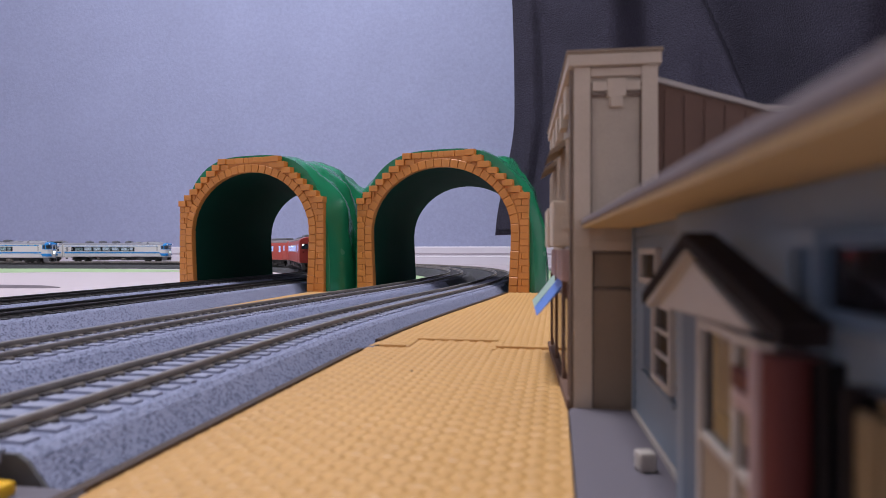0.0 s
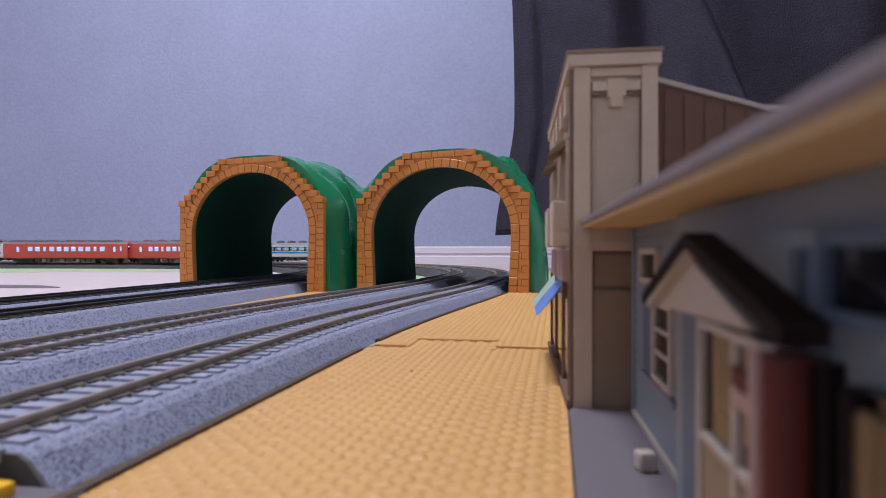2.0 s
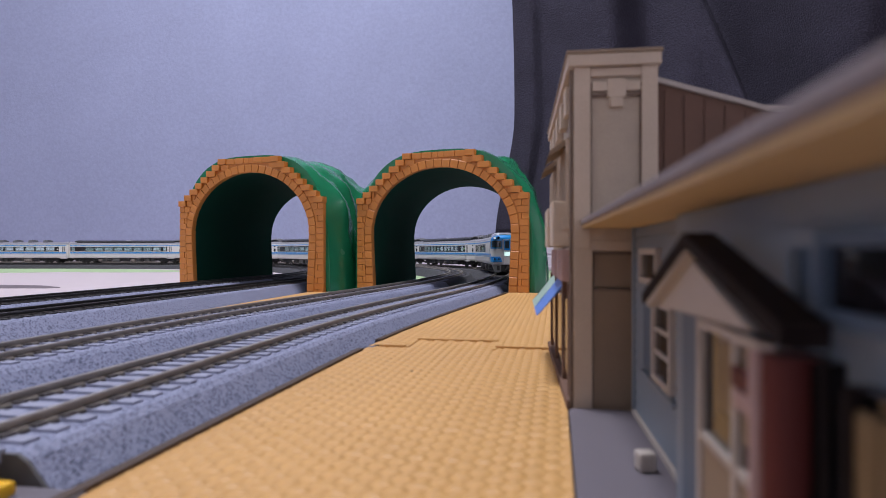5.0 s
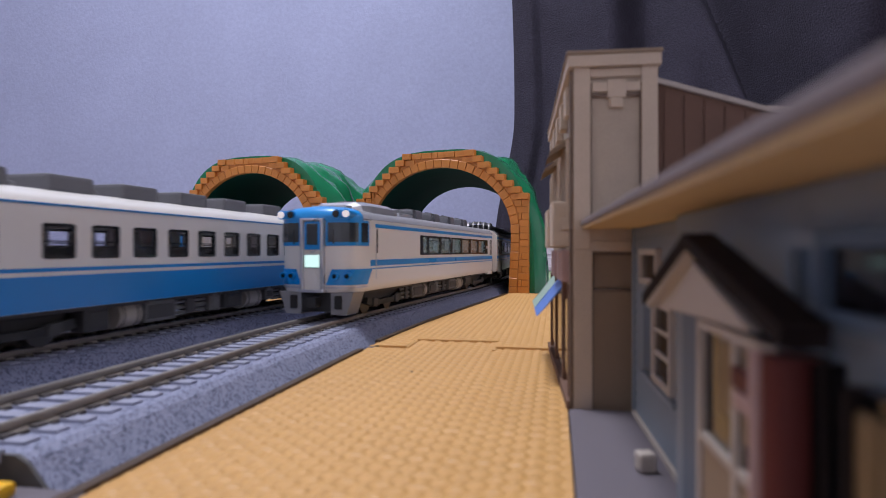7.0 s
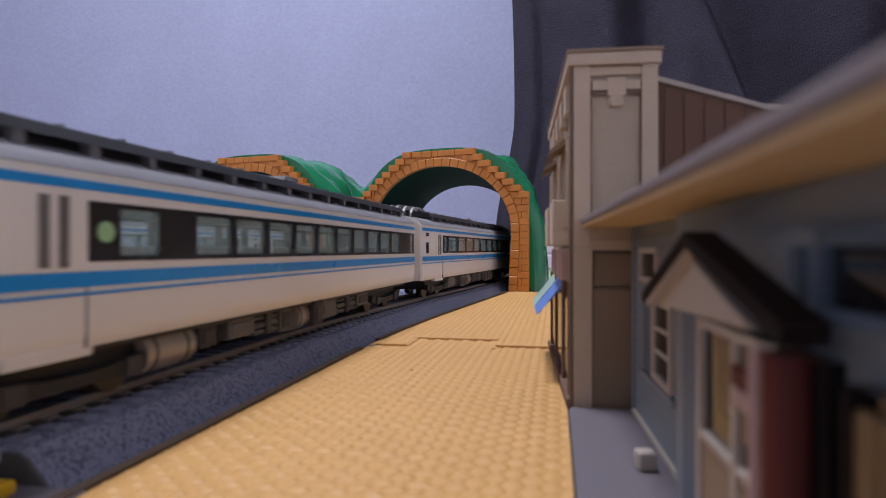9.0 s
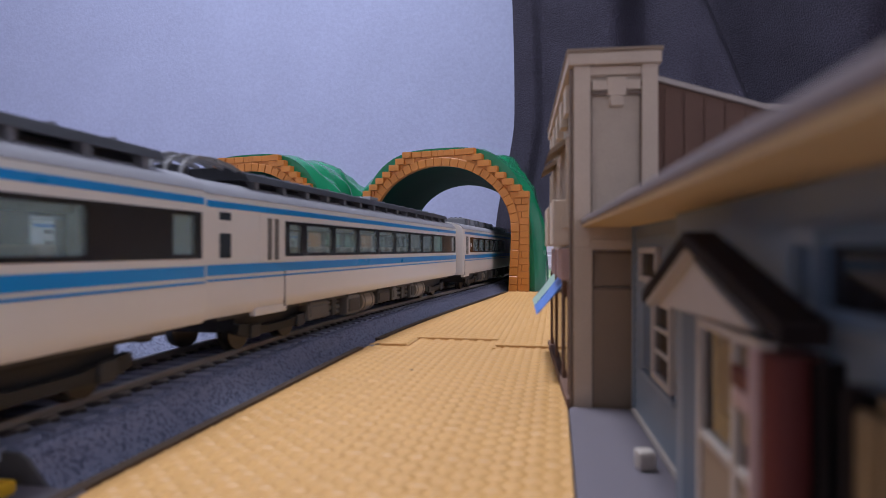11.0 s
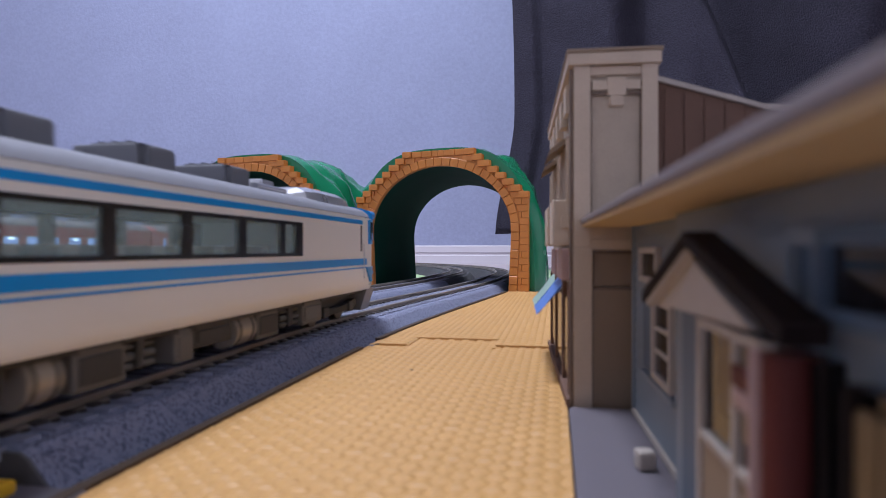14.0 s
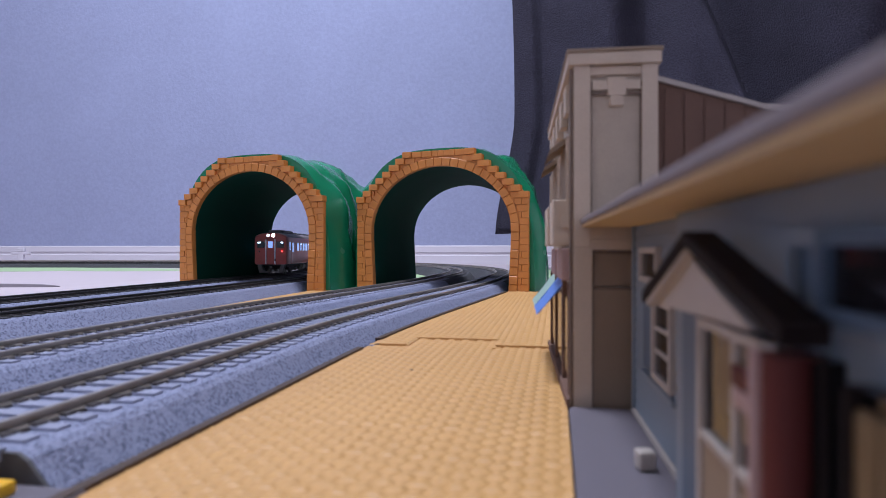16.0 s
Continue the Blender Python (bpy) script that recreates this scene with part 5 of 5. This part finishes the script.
            part("saloon_lamp", B(x - hw * 0.45, x + hw * 0.45, min(y + s * 0.0004, y + s * 0.0006), max(y + s * 0.0004, y + s * 0.0006), 0.0334, 0.0349, bevel=0.0), M_LEDCEIL if k in (1, 4, 6, 9) else pane, fr)
            part("sash_bar", B(x - hw, x + hw, min(y + s * 0.0004, y + s * 0.0007), max(y + s * 0.0004, y + s * 0.0007), 0.0304, 0.0309), M_SILVER, fr)
        for x in (-0.100, 0.1035):
            d = part("door", B(x - 0.0062, x + 0.0062, min(y - s * 0.0010, y + s * 0.0002), max(y - s * 0.0010, y + s * 0.0002), 0.0116, 0.0374, bevel=0.0001), body, car)
            part("door_window", B(x - 0.0026, x + 0.0026, min(y, y + s * 0.0005), max(y, y + s * 0.0005), 0.0250, 0.0357, bevel=0.0002), pane if lit else M_PANEDARK, d)
        part("cab_side_window", B(0.1155, 0.1185, min(y, y + s * 0.0004), max(y, y + s * 0.0004), 0.0274, 0.0362, bevel=0.0002), pane if lit else M_PANEDARK, car)
    rnd = random.Random(seed)
    if vermilion:
        part("cooler", B(0.060, 0.108, -0.0085, 0.0085, 0.0452, 0.0500, bevel=0.0018), M_UNITGREY, car, "long grey roof cooler")
        for x in (-0.085, -0.05, -0.02, 0.005, 0.035):
            part("ventilator", B(x - 0.005, x + 0.005, -0.0060, 0.0060, 0.0458, 0.0488, bevel=0.0005), M_UNITGREY, car)
    else:
        for x in (-0.095, -0.065, -0.035, -0.005, 0.025, 0.058):
            u = part("cooler", B(x - 0.0088, x + 0.0088, -0.0090, 0.0090, 0.0458, 0.0514, bevel=0.0011), M_UNITGREY, car, "grey roof cooling unit")
            if rnd.random() < 0.5:
                part("vent_box", B(x + 0.010, x + 0.016, -0.003, 0.003, 0.0458, 0.0484, bevel=0.0005), M_UNITGREY, u)
        part("antenna", cyl(B(0.094, 0.104, -0.002, 0.002, 0.0458, 0.0474), (0.099, 0, 0.0497), 0.0007, 0.005, "z", 10), M_BLACK, car)
    # cab front
    part("cab_door", B(0.1296, 0.1313, -0.0042, 0.0042, 0.0116, 0.0390, bevel=0.0002), body, car)
    for s in (1, -1):
        part("door_rail", B(0.1300, 0.1322, s * 0.0050 - 0.0006, s * 0.0050 + 0.0006, 0.0116, 0.0390, bevel=0.0002), M_SILVER, car)
        part("windscreen", B(0.1298, 0.1312, s * 0.0105 - 0.0042, s * 0.0105 + 0.0042, 0.0297, 0.0367, bevel=0.0003), M_PANEDARK, car)
        part("window_light", B(0.1310, 0.1314, s * 0.0125 - 0.0014, s * 0.0125 + 0.0014, 0.0347, 0.0362), M_LEDCEIL if lit else M_PANEDARK, car)
        part("tail_lamp", cyl(bmesh.new(), (0.1313, s * 0.0125, 0.0257), 0.0008, 0.0010, "x", 12), M_TAIL if (vermilion and s > 0) else M_BAND, car)
        part("step_box", B(0.1296, 0.1311, s * 0.0115 - 0.0022, s * 0.0115 + 0.0022, 0.0150, 0.0170, bevel=0.0003), body, car)
        part("pilot", prism(bmesh.new(), [(s * 0.0080, 0.0022), (s * 0.0130, 0.0022), (s * 0.0150, 0.0112), (s * 0.0110, 0.0112)], "x", 0.1215, 0.1290), M_UNDERLIGHT if vermilion else M_BLACK, car, "grey pilot plate")
    part("pilot_bar", B(0.1250, 0.1290, -0.0120, 0.0120, 0.0022, 0.0042, bevel=0.0004), M_UNDERLIGHT if vermilion else M_BLACK, car)
    part("door_window", B(0.1308, 0.1316, -0.0026, 0.0026, 0.0297, 0.0367, bevel=0.0002), pane if lit else M_PANEDARK, car)
    hd = part("headlight_case", B(0.1240, 0.1302, -0.0062, 0.0062, 0.0414, 0.0452, bevel=0.0010), body, car)
    for s in (1, -1):
        part("headlight", cyl(bmesh.new(), (0.1304, s * 0.0028, 0.0433), 0.0017, 0.0008, "x", 16), (M_LAMPON if s > 0 else M_LEDCEIL) if lit else M_BAND, hd, "lit round headlight" if lit else "")
    underfloor(car, seed)
    for x in (-0.090, 0.090):
        bogie(car, x)
    gangway(car, -HALF, -1, body)
    part("coupler", B(0.1280, 0.1335, -0.0018, 0.0018, 0.0055, 0.0095, bevel=0.0004), M_BLACK, car)
    return car


CAB_LABEL = "ivory and blue express railcar with rounded cab, glowing headmark"
RAD_LABEL = "ivory and blue express coach with long black roof radiator"
cab_a = express_car("cab", 11, M_HEADMARK, CAB_LABEL, "express train")
first_a = express_car("first", 23, None, "ivory and blue first-class coach with green window mark, black roof radiator", "express train")
rad_a = express_car("second", 27, None, RAD_LABEL, "express train")
cab_c = express_car("cab", 31, M_HEADMARKC, "ivory and blue express railcar with bright white headmark", "second express train")
bw = local_car(41, M_IVORY, M_BLUEDEEP, M_IVORY, M_PANECLEAR, False, "white railcar with broad blue lower side and grey roof units", "blue and white railcars", False)
bw_lit = local_car(43, M_IVORY, M_BLUEDEEP, M_IVORY, M_PANEVIOLET, True, "white railcar with broad blue lower side and violet-lit windows", "blue and white railcars", False)
vm = local_car(51, M_VERM, None, M_VERMROOF, M_PANELIT, True, "vermilion red railcar with lit windows and headlight", "red railcars", True)

# trains as (loop, cars with +1 front towards travel, -1 turned about, direction of travel along s, table of front positions)
PITCH = 0.2645
LAP = LOOPS[3].length
TRAINS = [
    (0, -1, [(cab_a, 1), (first_a, 1), (rad_a, 1), (rad_a, 1), (cab_a, -1), (cab_a, -1)],
     ((0, 2.018), (1.5, 1.640), (3.0, 1.252), (3.5, 1.112), (4.2, 0.928), (6.3, 0.388), (7.0, 0.230), (8.0, 0.0095), (8.5, -0.1045), (9.0, -0.2150), (12.0, -0.891), (13.0, -1.1105), (14.0, -1.328), (16.0, -1.770))),
    (1, 1, [(bw, 1), (bw_lit, -1)],
     ((0, -1.75), (6.0, 0.062), (6.3, 0.150), (6.5, 0.2065), (6.8, 0.298), (8.0, 0.68), (11.0, 1.75), (16.0, 3.7))),
    (2, -1, [(cab_c, 1), (rad_a, 1), (rad_a, 1), (rad_a, 1), (cab_a, -1)],
     ((0, 1.874), (2.7, 1.297), (3.0, 1.225), (6.3, 0.488), (6.5, 0.447), (7.0, 0.337), (9.0, -0.10), (16.0, -1.75))),
    (3, 1, [(vm, -1), (vm, -1)],
     ((0, 1.289), (0.6, 1.433), (0.9, 1.505), (1.5, 1.646), (2.0, 1.768), (2.7, 1.982), (3.0, 2.054), (3.6, 2.196), (4.2, 2.345), (6.0, 2.88), (13.0, LAP + 0.40), (15.0, LAP + 0.894), (15.3, LAP + 0.962), (15.5, LAP + 1.012), (16.0, LAP + 1.143))),
]


def table_at(table, t):
    """Monotone smooth curve through the table."""
    ts, ss = [a for a, _ in table], [b for _, b in table]
    d = [(ss[i + 1] - ss[i]) / (ts[i + 1] - ts[i]) for i in range(len(ts) - 1)]
    m = [d[0]] + [2 * d[i] * d[i + 1] / (d[i] + d[i + 1]) for i in range(len(d) - 1)] + [d[-1]]
    i = max(0, min(len(d) - 1, next((k for k in range(len(d)) if t <= ts[k + 1]), len(d) - 1)))
    h = ts[i + 1] - ts[i]
    u = (t - ts[i]) / h
    return ((1 + 2 * u) * (1 - u) ** 2 * ss[i] + u * (1 - u) ** 2 * h * m[i] + u * u * (3 - 2 * u) * ss[i + 1] + u * u * (u - 1) * h * m[i + 1])


FLEET = []
used = set()
for loop_no, way, cars, table in TRAINS:
    for k, (model, facing) in enumerate(cars):
        if model.name in used:
            ob = copy_thing(model, Matrix.Identity(4))
        else:
            ob = model
            used.add(model.name)
        FLEET.append((ob, LOOPS[loop_no], way, facing, k, table))

# ---- tracks ----
lay_track(LOOPS[0], "grey ballasted model railway track with nickel rails", M_BALLAST, M_RAIL, M_HEAD, M_SLEEPER, True, (0.04, 0.62), -0.11, 0.56, 0.0775)
lay_track(LOOPS[1], "grey ballasted model railway track beside the front one", M_BALLAST, M_RAIL, M_HEAD, M_SLEEPER, True, (0.08, 0.62), -0.11, 0.58)
lay_track(LOOPS[2], "model railway track with blackened rails on grey ballast", M_BALLAST, M_RAILDARK, M_RAILDARK, M_DARKSLEEPER, True, (0.15, 0.62), -0.11, 0.60)
lay_track(LOOPS[3], "inner model railway track with blackened rails", M_BALLAST, M_RAILDARK, M_RAILDARK, M_DARKSLEEPER, True, (0.20, 0.62), -0.11, 0.60)


def motions():
    for ob, loop, way, facing, k, table in FLEET:
        rows = []
        for i in range(81):
            t = 16.0 * i / 80
            front = table_at(table, t)
            s = front - way * (HALF + 0.002 + k * PITCH)
            m = loop.seat(s)
            if way * facing < 0:
                m = m @ pose(0, 0, 0, 0, 0, 180)
            rows.append((t, m))
        walk(ob, rows)


motions()
